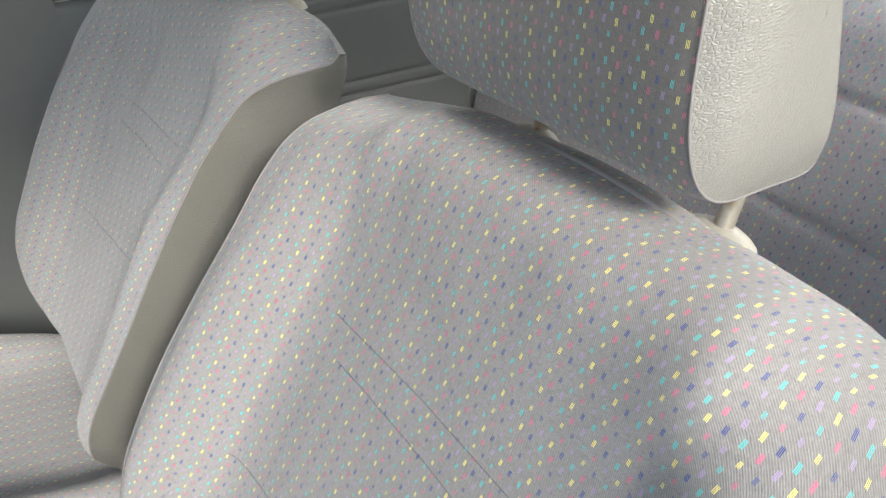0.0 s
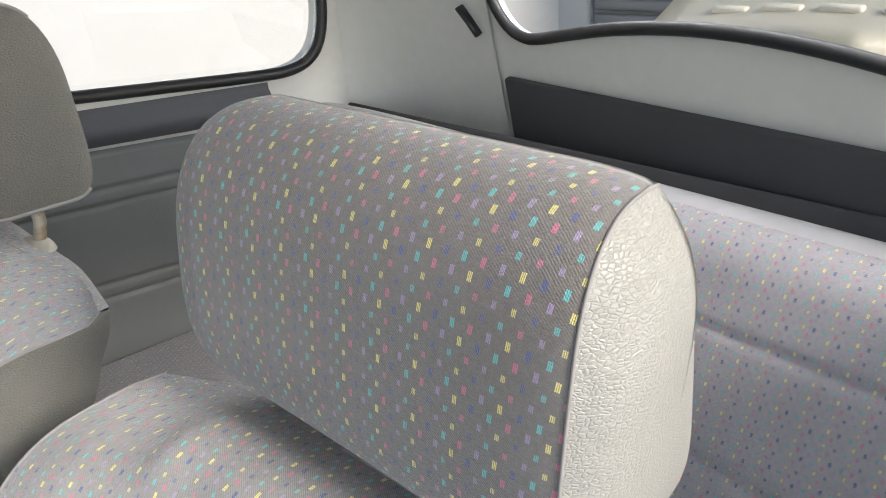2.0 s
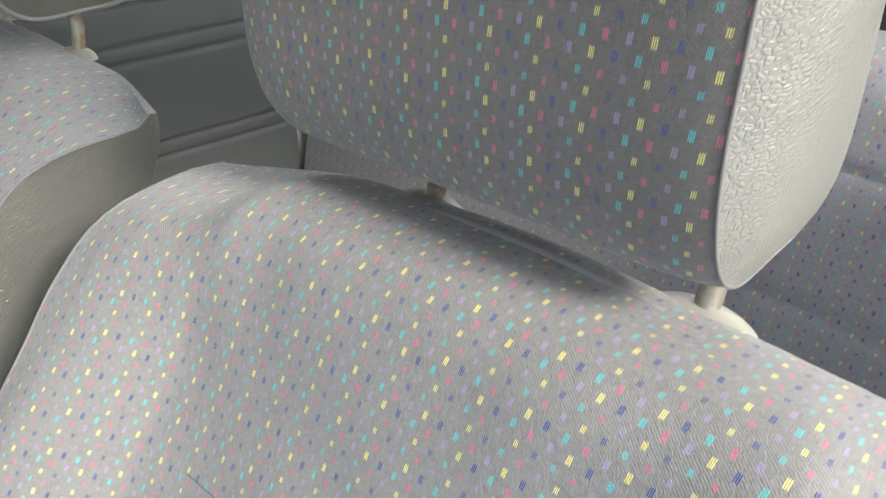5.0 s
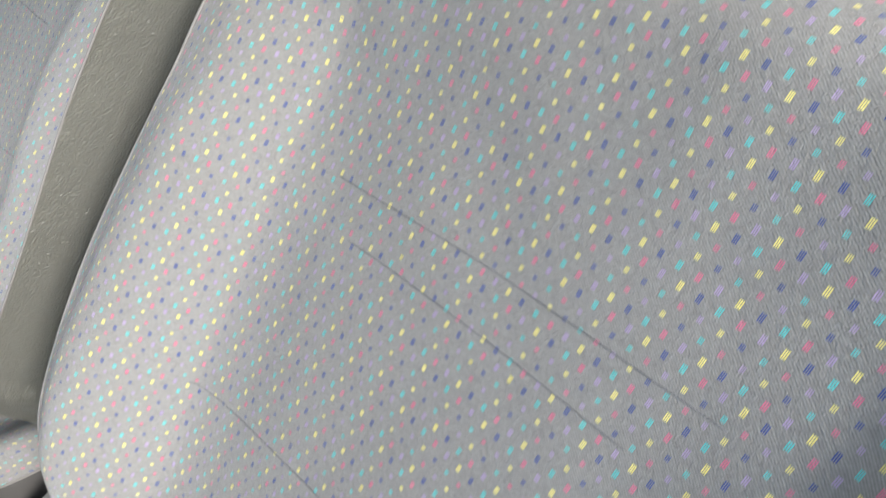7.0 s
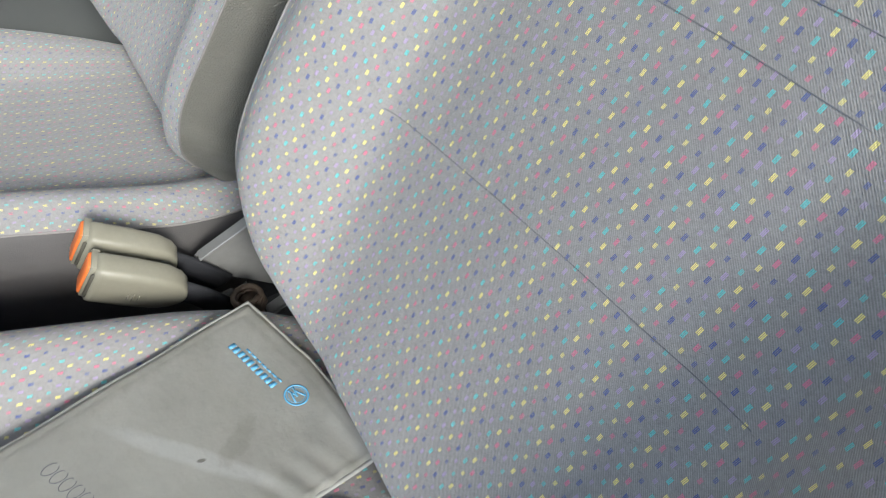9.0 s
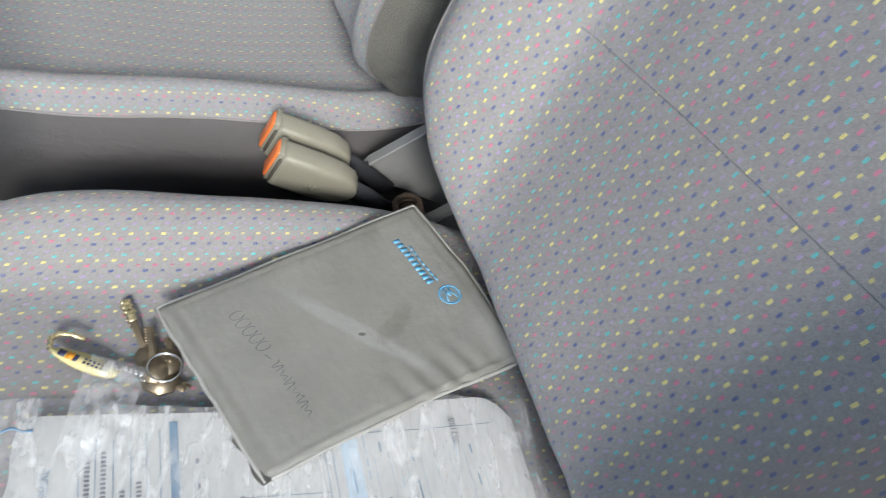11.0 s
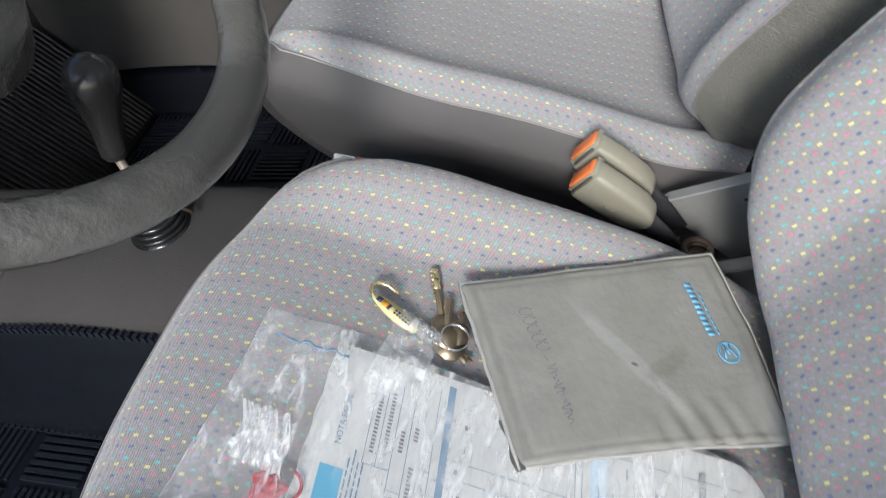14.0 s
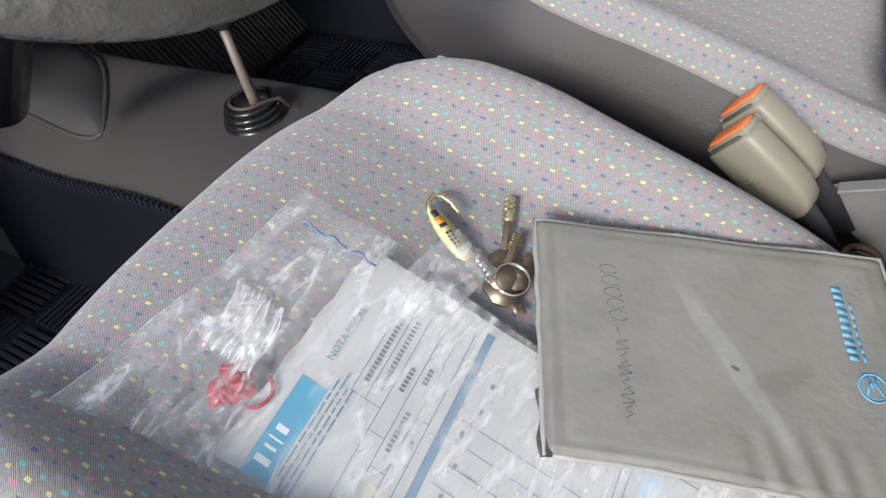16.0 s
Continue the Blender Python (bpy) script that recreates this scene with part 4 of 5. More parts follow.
def headrest_side(W, side, back):
    bm = B()
    cs, cn = HEAD_C

    def fn(u, v):
        y, s, n = head_fn(-180 + 360 * v, side, back)
        f = 1 - u
        yc = HEAD_Y + side * HEAD_W
        return W(yc + (y - yc) * f**4 + side * 0.0173 * (1 - f**4), cs + (s - cs) * f, cn + (n - cn) * f)

    sheet(bm, fn, 12, 180)
    return bm


def headrest_back(W, back):
    bm = B()
    sheet(bm, lambda u, v: W(*head_fn(130 + 100 * v, u * 2 - 1, back)), 44, 50)
    return bm


CUSH_W = [(0.0, 0.1802), (0.2, 0.2147), (0.5, 0.209), (0.75, 0.2185), (0.9, 0.2239), (1.0, 0.2254)]


def cush_top(v, a):
    """Top of the cushion: v from the rear to the front, a across; returns y, forward distance and height over its plane."""
    y = 0.0067 + a * curve_at(CUSH_W, v)
    aa = abs(a)
    d = v * (0.5287 - (0.0845 if a > 0 else 0.0515) * aa**3)
    crown = (0.0453 - 0.042 * (1 - step(0.0, 0.55, v))) if a > 0 else (0.0502 - 0.014 * (1 - step(0.0, 0.36, v)))
    crown *= 1 - (0.30 if a > 0 else 0.0) * step(0.72, 1.0, v)
    h = 0.0053 + crown * step(0.544 if a > 0 else 0.5155, 0.92, aa)
    h -= 0.0046 * step(0.70, 1.0, v) * (1 - (step(0.55, 0.98, aa) if a > 0 else step(0.4, 0.9, aa)))
    h -= 0.014 * math.exp(-(((v - 0.42) / 0.26) ** 2)) * (1 - step(0.35, 0.80, aa))
    q = max(0.0, (aa - 0.70) / 0.30) if a > 0 else max(0.0, (aa - 0.77) / 0.23)
    r = max(0.0, (v - 0.84) / 0.16)
    h -= 0.042 * (1 - math.sqrt(max(0, 1 - min(1, q * q + r * r) * 0.995)))
    return y, d, h


def build_cushion(seat, fab, off, used):
    fx, fz = -0.9443, 0.329

    def C(y, d, h):
        return off + Vector((0.1534 + fx * d + fz * h, y, 0.3335 + fz * d - fx * h))

    def top(v, a):
        y, d, h = cush_top(v, a)
        if not used:  # narrower cover with a well rounded front corner
            y = 0.0067 + (y - 0.0067) * (0.915 - 0.13 * step(0.60, 1.0, v) * abs(a) if a < 0 else 1.0)
            h += 0.008 * step(0.8, 1.0, abs(a)) * (a < 0)
            d *= 1.10
        return y, d, h

    bm = B()
    sheet(bm, lambda u, v: C(*top(v, u * 2 - 1)), 60, 56)
    part("cushion_cover", bm, fab, seat)

    # rim of the cover: rear left, round the front, to the rear right
    rim = [top(i / 40, -1) for i in range(41)] + [top(1, -1 + 2 * i / 30) for i in range(1, 30)] + [top(1 - i / 40, 1) for i in range(41)]
    bm = B()
    tube(bm, [C(*p) for p in rim], 0.0014, 6)
    part("piping", bm, PIPING, seat, "piped edge of the cushion")
    bm = B()
    n = len(rim)

    def skirt(u, v):
        y, d, h = rim[min(n - 1, round(u * (n - 1)))]
        k = 1 - (0.10 if used else 0.24) * v * v
        bulge = (0.004 if used else 0.020) * math.sin(math.pi * v**0.6)
        fold = 0.0 if used else 0.0011 * math.sin(u * 260) * math.exp(-v * 9)
        return C(y * (1 - 0.10 * v * v) + math.copysign(bulge + fold, y), 0.2 + (d + bulge * step(0.3, 0.5, d) - 0.2) * k, h - 0.16 * v)

    sheet(bm, skirt, n - 1, 8)
    part("cushion_side", bm, VINYL_DARK if used else VINYL_BROWN, seat, "grey vinyl side of the cushion, darkened for shade")
    bm = B()
    box(bm, (0.40, 0.34, 0.02), Matrix.Translation(C(0, 0.24, -0.12)) @ Matrix.Rotation(0.31, 4, "Y"), 0.004)
    part("seat_pan", bm, GREY_METAL, seat, "grey steel seat pan")
    for y in (-0.15, 0.15):
        bm = B()
        box(bm, (0.46, 0.03, 0.05), pose(off.x - 0.08, off.y + y, FLOOR + 0.025), 0.004)
        box(bm, (0.03, 0.02, 0.20), pose(off.x - 0.26, off.y + y, FLOOR + 0.12), 0.004)
        box(bm, (0.03, 0.02, 0.12), pose(off.x + 0.08, off.y + y, FLOOR + 0.09), 0.004)
        part("runner", bm, GREY_METAL, seat, "steel seat runner on the floor")
    # hinge plates: a pressed steel plate with a folded upper edge, a bolt hole and a bolt head
    for side in (-1, 1):
        y = off.y + 0.0067 + side * 0.236
        m = Matrix.Translation((off.x + 0.146, y, off.z + (0.364 if not used else 0.377) - (0.075 if side > 0 else 0))) @ Matrix.Rotation(-0.345, 4, "Y")
        bm = B()
        plate_out = [(-0.030, -0.075), (0.075, -0.075), (0.085, 0.0), (0.075, 0.034), (-0.066, 0.036), (-0.080, 0.028)]
        wall_slab(bm, plate_out, [[(0.006 + 0.0035 * math.cos(k * 0.785), 0.004 + 0.0035 * math.sin(k * 0.785)) for k in range(8)]], m @ Matrix.Rotation(math.pi / 2, 4, "X"), 0.003)
        box(bm, (0.138, 0.014, 0.003), m @ Matrix.Translation((0.006, side * 0.006, 0.036)), 0.001, 1)
        plate_ob = part("hinge_bracket", bm, GREY_METAL, seat, "grey steel hinge plate of the backrest", smooth=False)
        bm = B()
        cyl(bm, 0.016, 0.012, m @ Vector((0.050, -0.002, 0.0)), m @ Vector((0.050, -0.012, 0.0)), 20)
        cyl(bm, 0.016, 0.012, m @ Vector((0.050, 0.002, 0.0)), m @ Vector((0.050, 0.012, 0.0)), 20)
        part("hinge_bolt", bm, GREY_METAL, plate_ob, "domed hinge bolt")
        bm = B()
        cyl(bm, 0.026, 0.024, m @ Vector((0.050, side * 0.0016, -0.004)), m @ Vector((0.050, side * 0.0058, -0.004)), 28)
        part("hinge_disc", bm, STEEL, plate_ob, "round steel washer")


driver = build_seat(True, 4.9, 0.0, 1.0, (0, 0, 0), "grey flecked cloth bucket seat, papers on its cushion")
passenger = build_seat(False, 8.04, -4.1, 1.077, (0.015, -0.045, -0.030), "grey flecked cloth passenger bucket seat with vinyl sides")
passenger.matrix_world = pose(-0.0539, 0.5820, 0.0181)

# rear bench
bench = thing("rear_bench", "grey flecked cloth rear bench seat with vinyl top roll", "rear seat")
bm = B()


def bench_back(u, v):
    y = -0.27 + 1.055 * u
    s = v * 0.50
    n = 0.012 * math.sin(v * math.pi)
    for g0 in (0.30, 0.56, 0.80):
        n -= 0.003 * math.exp(-(((v - g0) / 0.010) ** 2))
    r = max(0, (v - 0.9) / 0.1)
    n -= 0.03 * (1 - math.sqrt(max(0, 1 - r * r * 0.99)))
    return (0.715 + 0.38 * s - 0.925 * n, y, 0.318 - 0.028 * (1 - u) + 0.925 * s + 0.38 * n - 0.008 * (abs(u - 0.5) * 2) ** 6)


sheet(bm, bench_back, 50, 90)
part("backrest", bm, FABRIC_REAR, bench)
bm = B()

def bench_top(u, v):
    p = Vector(bench_back(u, 1.0))
    return p + Vector((0.060 * v, 0, -0.032 * v + 0.017 * math.sin(math.pi * v)))


sheet(bm, bench_top, 50, 8)
part("top_roll", bm, PANEL_PALE, bench, "vinyl roll along the top, pale for the light on it")
bm = B()
box(bm, (0.02, 1.04, 0.42), pose(0.920, 0.257, 0.56, 0, 22), 0.004)
part("back_board", bm, BLACK_FELT, bench)
bm = B()


def bench_cush(u, v):
    y = -0.29 + 1.10 * u
    d = v * 0.40
    h = 0.0
    r = max(0, (v - 0.8) / 0.2)
    h -= 0.07 * (1 - math.sqrt(max(0, 1 - r * r * 0.99)))
    return (0.80 - d, y, 0.455 + 0.06 * d + h)


sheet(bm, bench_cush, 40, 24)
part("cushion", bm, FABRIC_SHADED, bench, "blue-grey cloth cushion, darkened for the shade behind the front seat")
bm = B()
box(bm, (0.03, 1.06, 0.32), pose(0.43, 0.26, 0.24), 0.01)
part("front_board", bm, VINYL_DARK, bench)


# ---------------------------------------------------------------- controls
def steering_wheel():
    c = Vector((-0.400, 0.083, 0.765))
    ax = Vector((0.717, 0, 0.697)).normalized()
    e1 = Vector((0, 1, 0))
    e2 = ax.cross(e1)
    t = thing("steering_wheel", "dark grey moulded steering wheel with worn shiny rim", "steering wheel")
    bm = B()
    tube(bm, [c + (e1 * math.cos(a) + e2 * math.sin(a)) * 0.195 for a in [2 * math.pi * k / 72 for k in range(72)]], 0.0185, 16, True)
    part("rim", bm, WHEEL_PLASTIC, t, "worn moulded rim")
    bm = B()
    cyl(bm, 0.055, 0.07, c - ax * 0.02, c - ax * 0.07, 32)
    part("hub", bm, WHEEL_PLASTIC, t)
    for s in (-1, 1):
        bm = B()
        tube(bm, [c - ax * 0.045 + e1 * s * 0.05, c - ax * 0.03 + e1 * s * 0.12 + e2 * 0.02, c + e1 * s * 0.19 + e2 * 0.03], [0.02, 0.016, 0.013], 10)
        part("spoke", bm, WHEEL_PLASTIC, t)
    bm = B()
    cyl(bm, 0.03, 0.03, c - ax * 0.06, c - ax * 0.45, 20)
    part("column", bm, BLACK_PLASTIC, t, "black steering column")
    return t


steering_wheel()

lever = thing("gear_lever", "dark gear lever with pear-shaped knob and chipped rod", "gear lever", m=pose(-0.538, 0.240, 0.362))
bm = B()
tube(bm, [(0.010, -0.002, 0.012), (0.012, -0.004, 0.035), (0.006, -0.001, 0.070), (-0.004, 0.006, 0.125)], [0.0058, 0.0060, 0.0052, 0.0050], 12)
part("rod", bm, CHIPPED, lever, "steel rod with chipped cream and black paint")
bm = B()
# pear-shaped knob: narrow collar below, full and round on top
prof = [(0.0, 0.0), (0.0006, 0.0125), (0.004, 0.0145), (0.012, 0.0150), (0.030, 0.0162), (0.050, 0.0190), (0.066, 0.0228), (0.080, 0.0262), (0.092, 0.0270), (0.103, 0.0248), (0.111, 0.0200), (0.1165, 0.0125), (0.119, 0.0055), (0.1195, 0.0)]
tube(bm, [Vector((-0.002, 0.004, 0.110)) + Vector((0.22, 0.10, 0.97)) * h for h, _ in prof], [max(r, 0.0002) for _, r in prof], 28)
part("knob", bm, KNOB, lever, "worn dark pear-shaped gear knob")
bm = B()
cyl(bm, 0.037, 0.036, (0, 0, -0.006), (0, 0, 0.006), 32)
part("base_ring", bm, BLACK_GLOSS, lever, "shiny black base ring")
bm = B()
for z, r in ((0.008, 0.031), (0.015, 0.029), (0.022, 0.026)):
    tube(bm, [(r * math.cos(a), r * math.sin(a), z) for a in [2 * math.pi * k / 32 for k in range(32)]], 0.0042, 8, True)
cyl(bm, 0.028, 0.020, (0, 0, 0.004), (0, 0, 0.026), 28)
part("boot", bm, BLACK_GLOSS, lever, "ribbed glossy black rubber boot")
bm = B()
tube(bm, [(0.022 * math.cos(a), 0.022 * math.sin(a), 0.027) for a in [radians(200 + 15 * k) for k in range(11)]] + [(0.030, 0.014, 0.024), (0.039, 0.018, 0.012)], 0.0022, 6)
part("clip", bm, DARK_RUST, lever, "bent wire clip")

# padded cover over the front of the tunnel, with a rolled edge
pad = thing("tunnel_cover", "dark padded vinyl cover lying on the front of the tunnel", "tunnel cover")
ring = smooth_ring([(-0.722, 0.150), (-0.744, 0.196), (-0.900, 0.318), (-1.120, 0.340), (-1.130, 0.160), (-0.950, 0.178)], 3)
bm = B()


def pad_fn(u, v):
    x, y = ring[round(u * len(ring)) % len(ring)]
    x, y = x + (-0.95 - x) * v, y + (0.24 - y) * v
    return (x, y, tunnel_z(x, y) + 0.016 * (1 - (1 - v) ** 5) - 0.002)


sheet(bm, pad_fn, len(ring), 14)
part("padding", bm, PAD_VINYL, pad)
bm = B()
tube(bm, [Vector(pad_fn(k / len(ring), 0.02)) for k in range(len(ring))], 0.0035, 8, True)
part("rolled_edge", bm, PAD_VINYL, pad)
# clear marker with a red end, wedged behind the front of the driver's cushion
pen = thing("marker_pen", "small clear plastic marker with a red end", "pen", m=pose(-0.284, 0.2425, 0.4700, 0, 24, 12))
bm = B()
tube(bm, [(0.0, 0, 0), (0.002, 0, 0), (0.020, 0, 0), (0.021, 0, 0)], [0.0035, 0.0050, 0.0050, 0.0042], 12, flat=0.7)
part("clear_cap", bm, FILM_EDGE, pen, "clear plastic cap")
bm = B()
tube(bm, [(0.021, 0, 0), (0.024, 0, 0), (0.070, 0, 0)], [0.0045, 0.0055, 0.0055], 12, flat=0.7)
part("barrel", bm, PEN_RED, pen, "dull red barrel")


# ---------------------------------------------------------------- belt buckles
def buckle(m, group):
    t = thing("seat_belt_buckle", "olive-grey plastic belt buckle with orange button", "belt buckle", group, m=m)
    bm = B()
    # x along the body towards the strap, y thickness, z width
    prof = [(0.0, 0.0205), (0.004, 0.0218), (0.03, 0.0220), (0.052, 0.0205), (0.064, 0.0165), (0.070, 0.010), (0.072, 0.004)]
    rings = []
    for x, w in prof:
        th = 0.0115 if x < 0.05 else 0.0115 - 0.10 * (x - 0.05) * 1.5
        ring = []
        for k in range(24):
            a = 2 * math.pi * k / 24
            c, s = math.cos(a), math.sin(a)
            ring.append(bm.verts.new((x, th * math.copysign(abs(c) ** 0.45, c), w * math.copysign(abs(s) ** 0.35, s))))
        rings.append(ring)
    for a, c in zip(rings, rings[1:]):
        for k in range(24):
            bm.faces.new((a[k], a[(k + 1) % 24], c[(k + 1) % 24], c[k]))
    bm.faces.new(rings[0][::-1])
    bm.faces.new(rings[-1])
    part("body", bm, BUCKLE, t)
    bm = B()
    box(bm, (0.009, 0.0150, 0.036), pose(-0.0016, 0.0028, 0), 0.0018, 2)
    part("button", bm, ORANGE, t, "orange release button")
    for y, w in ((0.0112, 0.0016), (-0.0050, 0.0014)):
        bm = B()
        box(bm, (0.006, w, 0.040), pose(-0.001, y, 0), 0.0006, 1)
        part("lip", bm, BUCKLE, t)
    for z in (-0.0186, 0.0186):
        bm = B()
        box(bm, (0.006, 0.0175, 0.0022), pose(-0.001, 0.003, z), 0.0006, 1)
        part("lip", bm, BUCKLE, t)
    # hollow of the latch slot: a bar with its shade in the colour
    bm = B()
    box(bm, (0.003, 0.0030, 0.030), pose(-0.001, -0.0086, 0), 0.001, 1)
    part("slot", bm, BUCKLE_DARK, t, "latch slot, a bar in the buckle's shaded colour")
    for k in range(3):
        bm = B()
        box(bm, (0.0012, 0.0008, 0.006 + 0.003 * (k % 2)), pose(0.028 + 0.004 * k, -0.0118, -0.004), 0.0)
        part("embossed_mark", bm, BUCKLE, t)
    bm = B()
    tube(bm, [(0.060, 0, 0), (0.085, 0.0, -0.006), (0.12, 0.0, -0.02)], 0.013, 10, flat=0.35, up=(0, 1, 0))
    part("strap", bm, WEBBING, t, "black strap sleeve")
    return t


def frame_from(o, ex, ey):
    ex = Vector(ex).normalized()
    ey = Vector(ey)
    ez = ex.cross(ey).normalized()
    ey = ez.cross(ex)
    m = Matrix((ex, ey, ez)).transposed().to_4x4()
    return Matrix.Translation(o) @ m


for o in ((-0.044, 0.305, 0.424), (-0.043, 0.268, 0.420)):
    ex, ez = Vector((0.77, -0.08, -0.63)), Vector((0.66, -0.25, 0.70))
    buckle(frame_from(o, ex, ez.cross(ex)) @ Matrix.Scale(1.1, 4), "belt buckles between the seats")
anchor = thing("belt_anchor", "coiled rusty anchor bolt of the seat belts", "belt anchor", m=pose(0.064, 0.250, 0.325))
bm = B()
cyl(bm, 0.009, 0.009, (0, 0, -0.01), (0, 0, 0.014), 16)
part("bolt", bm, DARK_RUST, anchor)
bm = B()
tube(bm, [(0.013 * math.cos(k * 0.5), 0.013 * math.sin(k * 0.5), 0.002 + k * 0.0004) for k in range(50)], 0.003, 6)
part("spring", bm, DARK_RUST, anchor, "rusty coil spring")


# ---------------------------------------------------------------- things on the cushion
# document wallet
O = Vector((-0.132, 0.101, 0.450))
EX = Vector((0.200, 0.091, -0.053))
EY = Vector((0.061, -0.135, -0.041))
WAL_M = frame_from(O, EX, -EY)
WL, WH = 0.226, 0.1535
wallet = thing("document_wallet", "soiled grey vinyl document wallet with blue print", "document wallet", m=WAL_M)
bm = B()


def wal_h(u, v):
    h = 0.007 + 0.0022 * math.sin(u * 4 + 1) * math.sin(v * 3) + 0.0004 * math.sin(u * 17 + v * 23)
    fold = step(0.70, 0.95, v) * step(0.42, 0.55, u) * (1 - step(0.72, 0.85, u))
    h += 0.0011 * math.sin(u * 75 - v * 9) * fold
    e = min(u, 1 - u, v, 1 - v)
    h -= 0.0005 * math.exp(-(((e - 0.05) / 0.010) ** 2))
    h += 0.011 * step(0.80, 1.0, u) ** 2 * step(0.40, 0.95, v)
    return h + wal_lift(u, v) - 0.004 * (1 - step(0.0, 0.022, e))


def wal_lift(u, v):
    """The lower edge rests on the papers."""
    return 0.0115 * v * (1 - 0.55 * u)


def wal_fn(u, v):
    """The front of the wallet; its rear lower corner curls up against the backrest."""
    curl = step(0.80, 1.0, u) * step(0.40, 0.95, v)
    return (u * WL - 0.018 * curl, -v * (WH + 0.017 * u * u), wal_h(u, v))


def on_wallet(x, y, lift):
    return (x, y, wal_h(x / WL, -y / WH) + lift)


sheet(bm, wal_fn, 110, 84)
bmesh.ops.solidify(bm, geom=bm.faces[:], thickness=0.004)
part("cover", bm, WALLET, wallet)
bm = B()
rim = [(0, 0), (1, 0), (1, 1), (0, 1)]
pts = []
for (u0, v0), (u1, v1) in zip(rim, rim[1:] + rim[:1]):
    for k in range(12):
        f = k / 12
        p = wal_fn(u0 + (u1 - u0) * f, v0 + (v1 - v0) * f)
        pts.append((p[0] + 0.0005 * math.sin(k * 3), p[1] + 0.0005 * math.cos(k * 5), p[2] - 0.0005))
tube(bm, pts, 0.0019, 6, True)
part("welded_edge", bm, WALLET_DARK, wallet, "pale welded edge")
bm = B()
box(bm, (WL * 0.78, WH * 0.95, 0.004), pose(WL * 0.40, -WH / 2, -0.002), 0.0015)
for vert in bm.verts:
    vert.co.z += wal_lift(vert.co.x / WL, -vert.co.y / WH)
part("filling", bm, PAPER, wallet, "papers inside the wallet")
# frayed corner where the weld has opened
bm = B()


def torn_fn(u, v):
    y = -WH * (0.76 + 0.25 * v)
    x = 0.004 - u * (0.0065 + 0.0012 * math.sin(v * 9 + 1))
    return (x, y, 0.0052 + 0.0112 * (0.76 + 0.25 * v) - 0.003 * u * u)


sheet(bm, torn_fn, 6, 40)
bmesh.ops.solidify(bm, geom=bm.faces[:], thickness=0.0012)
part("torn_corner", bm, WALLET_TORN, wallet, "frayed dark torn corner")
# round badge drawn as plain rings and bars, and bars in place of the brand lettering
bm = B()
bx, by = WL * 0.86, -WH * 0.60
bz = wal_h(0.86, 0.60) + 0.0005
tube(bm, [(bx + 0.0085 * math.cos(a), by + 0.0085 * math.sin(a), bz) for a in [2 * math.pi * k / 32 for k in range(32)]], 0.0008, 5, True, 0.4)
tube(bm, [(bx + 0.0066 * math.cos(a), by + 0.0066 * math.sin(a), bz) for a in [2 * math.pi * k / 32 for k in range(32)]], 0.0003, 5, True, 0.4)
for dx, dy, rz in ((-0.003, 0.0, 70), (0.003, 0.0, 110), (-0.0012, 0.003, 110), (0.0012, 0.003, 70)):
    box(bm, (0.0095, 0.0012, 0.0004), pose(bx + dx, by + dy, bz, 0, 0, rz))
part("printed_badge", bm, BLUE_INK, wallet, "round blue printed badge")
for dx, w, ln in ((0.0, 0.0058, 0.051), (0.0062, 0.0014, 0.040)):
    n = 10 if w > 0.004 else 7
    for k in range(n):
        bm = B()
        px, py = bx - 0.0065 + dx, by + 0.0155 + (k + 0.5) * ln / n
        box(bm, (w, ln / n * (0.66 if w > 0.004 else 0.85), 0.0004), Matrix.Translation(on_wallet(px, py, 0.0004)))
        part("printed_bar", bm, BLUE_INK, wallet, "blue printed bar")
# faded handwriting as loose loops
rng = random.Random(4)
x0 = WL * 0.195
for k in range(12):
    y = -WH * (0.22 + 0.052 * k)
    if k == 5:
        pts = [on_wallet(x0 + 0.0003 * i, y - 0.0009 * i, 0.0003) for i in range(7)]
    elif k < 5:
        pts = [on_wallet(x0 - 0.001 + 0.0052 * math.cos(a) + 0.0008 * k, y + 0.0027 * math.sin(a) - 0.0004 * a, 0.0003) for a in [0.42 * i for i in range(16)]]
    else:
        p = rng.uniform(0, 3)
        pts = [on_wallet(x0 + 0.003 + 0.0038 * math.sin(i * 0.8 + p) * (1 - 0.5 * (k % 2)), y - 0.00062 * i, 0.0003) for i in range(14)]
    bm = B()
    tube(bm, pts, 0.00022, 4)
    part("pen_stroke", bm, GREY_INK, wallet, "faded pen stroke")
skew = Matrix.Identity(4)
skew[0][1] = -WALLET_SKEW
for ob in wallet.children:
    ob.data.transform(skew)

# paper forms in the bag
PO = Vector((-0.200, 0.023, 0.4700))
PX = Vector((0.88, -0.03, -0.320))
PY = Vector((-0.004, -0.165, -0.004))
PAP_M = frame_from(PO, PX, -PY)
PL, PW = 0.325, 0.195
forms = thing("paper_forms", "stack of white printed paper forms with blue rules", "papers", m=PAP_M)


def pap_h(x, y):
    u = min(1, max(0, x / PL))
    v = min(1, max(0, -y / PW))
    return 0.002 - 0.006 * math.sin(math.pi * u) + 0.0020 * math.sin(u * 4 + 0.5) * math.sin(v * 3) + 0.0008 * math.sin(u * 13 + v * 9)


def page(u, v):
    """Page outline: a slight skew and one blunt worn corner."""
    x, y = -0.006 + u * PL, -v * PW
    x += -0.07 * y
    d = max(0.0, (u - 0.93) / 0.07)
    y -= 0.020 * d * d * (1 - v)
    x += 0.0008 * math.sin(v * 40) * (1 - u)
    return x, y


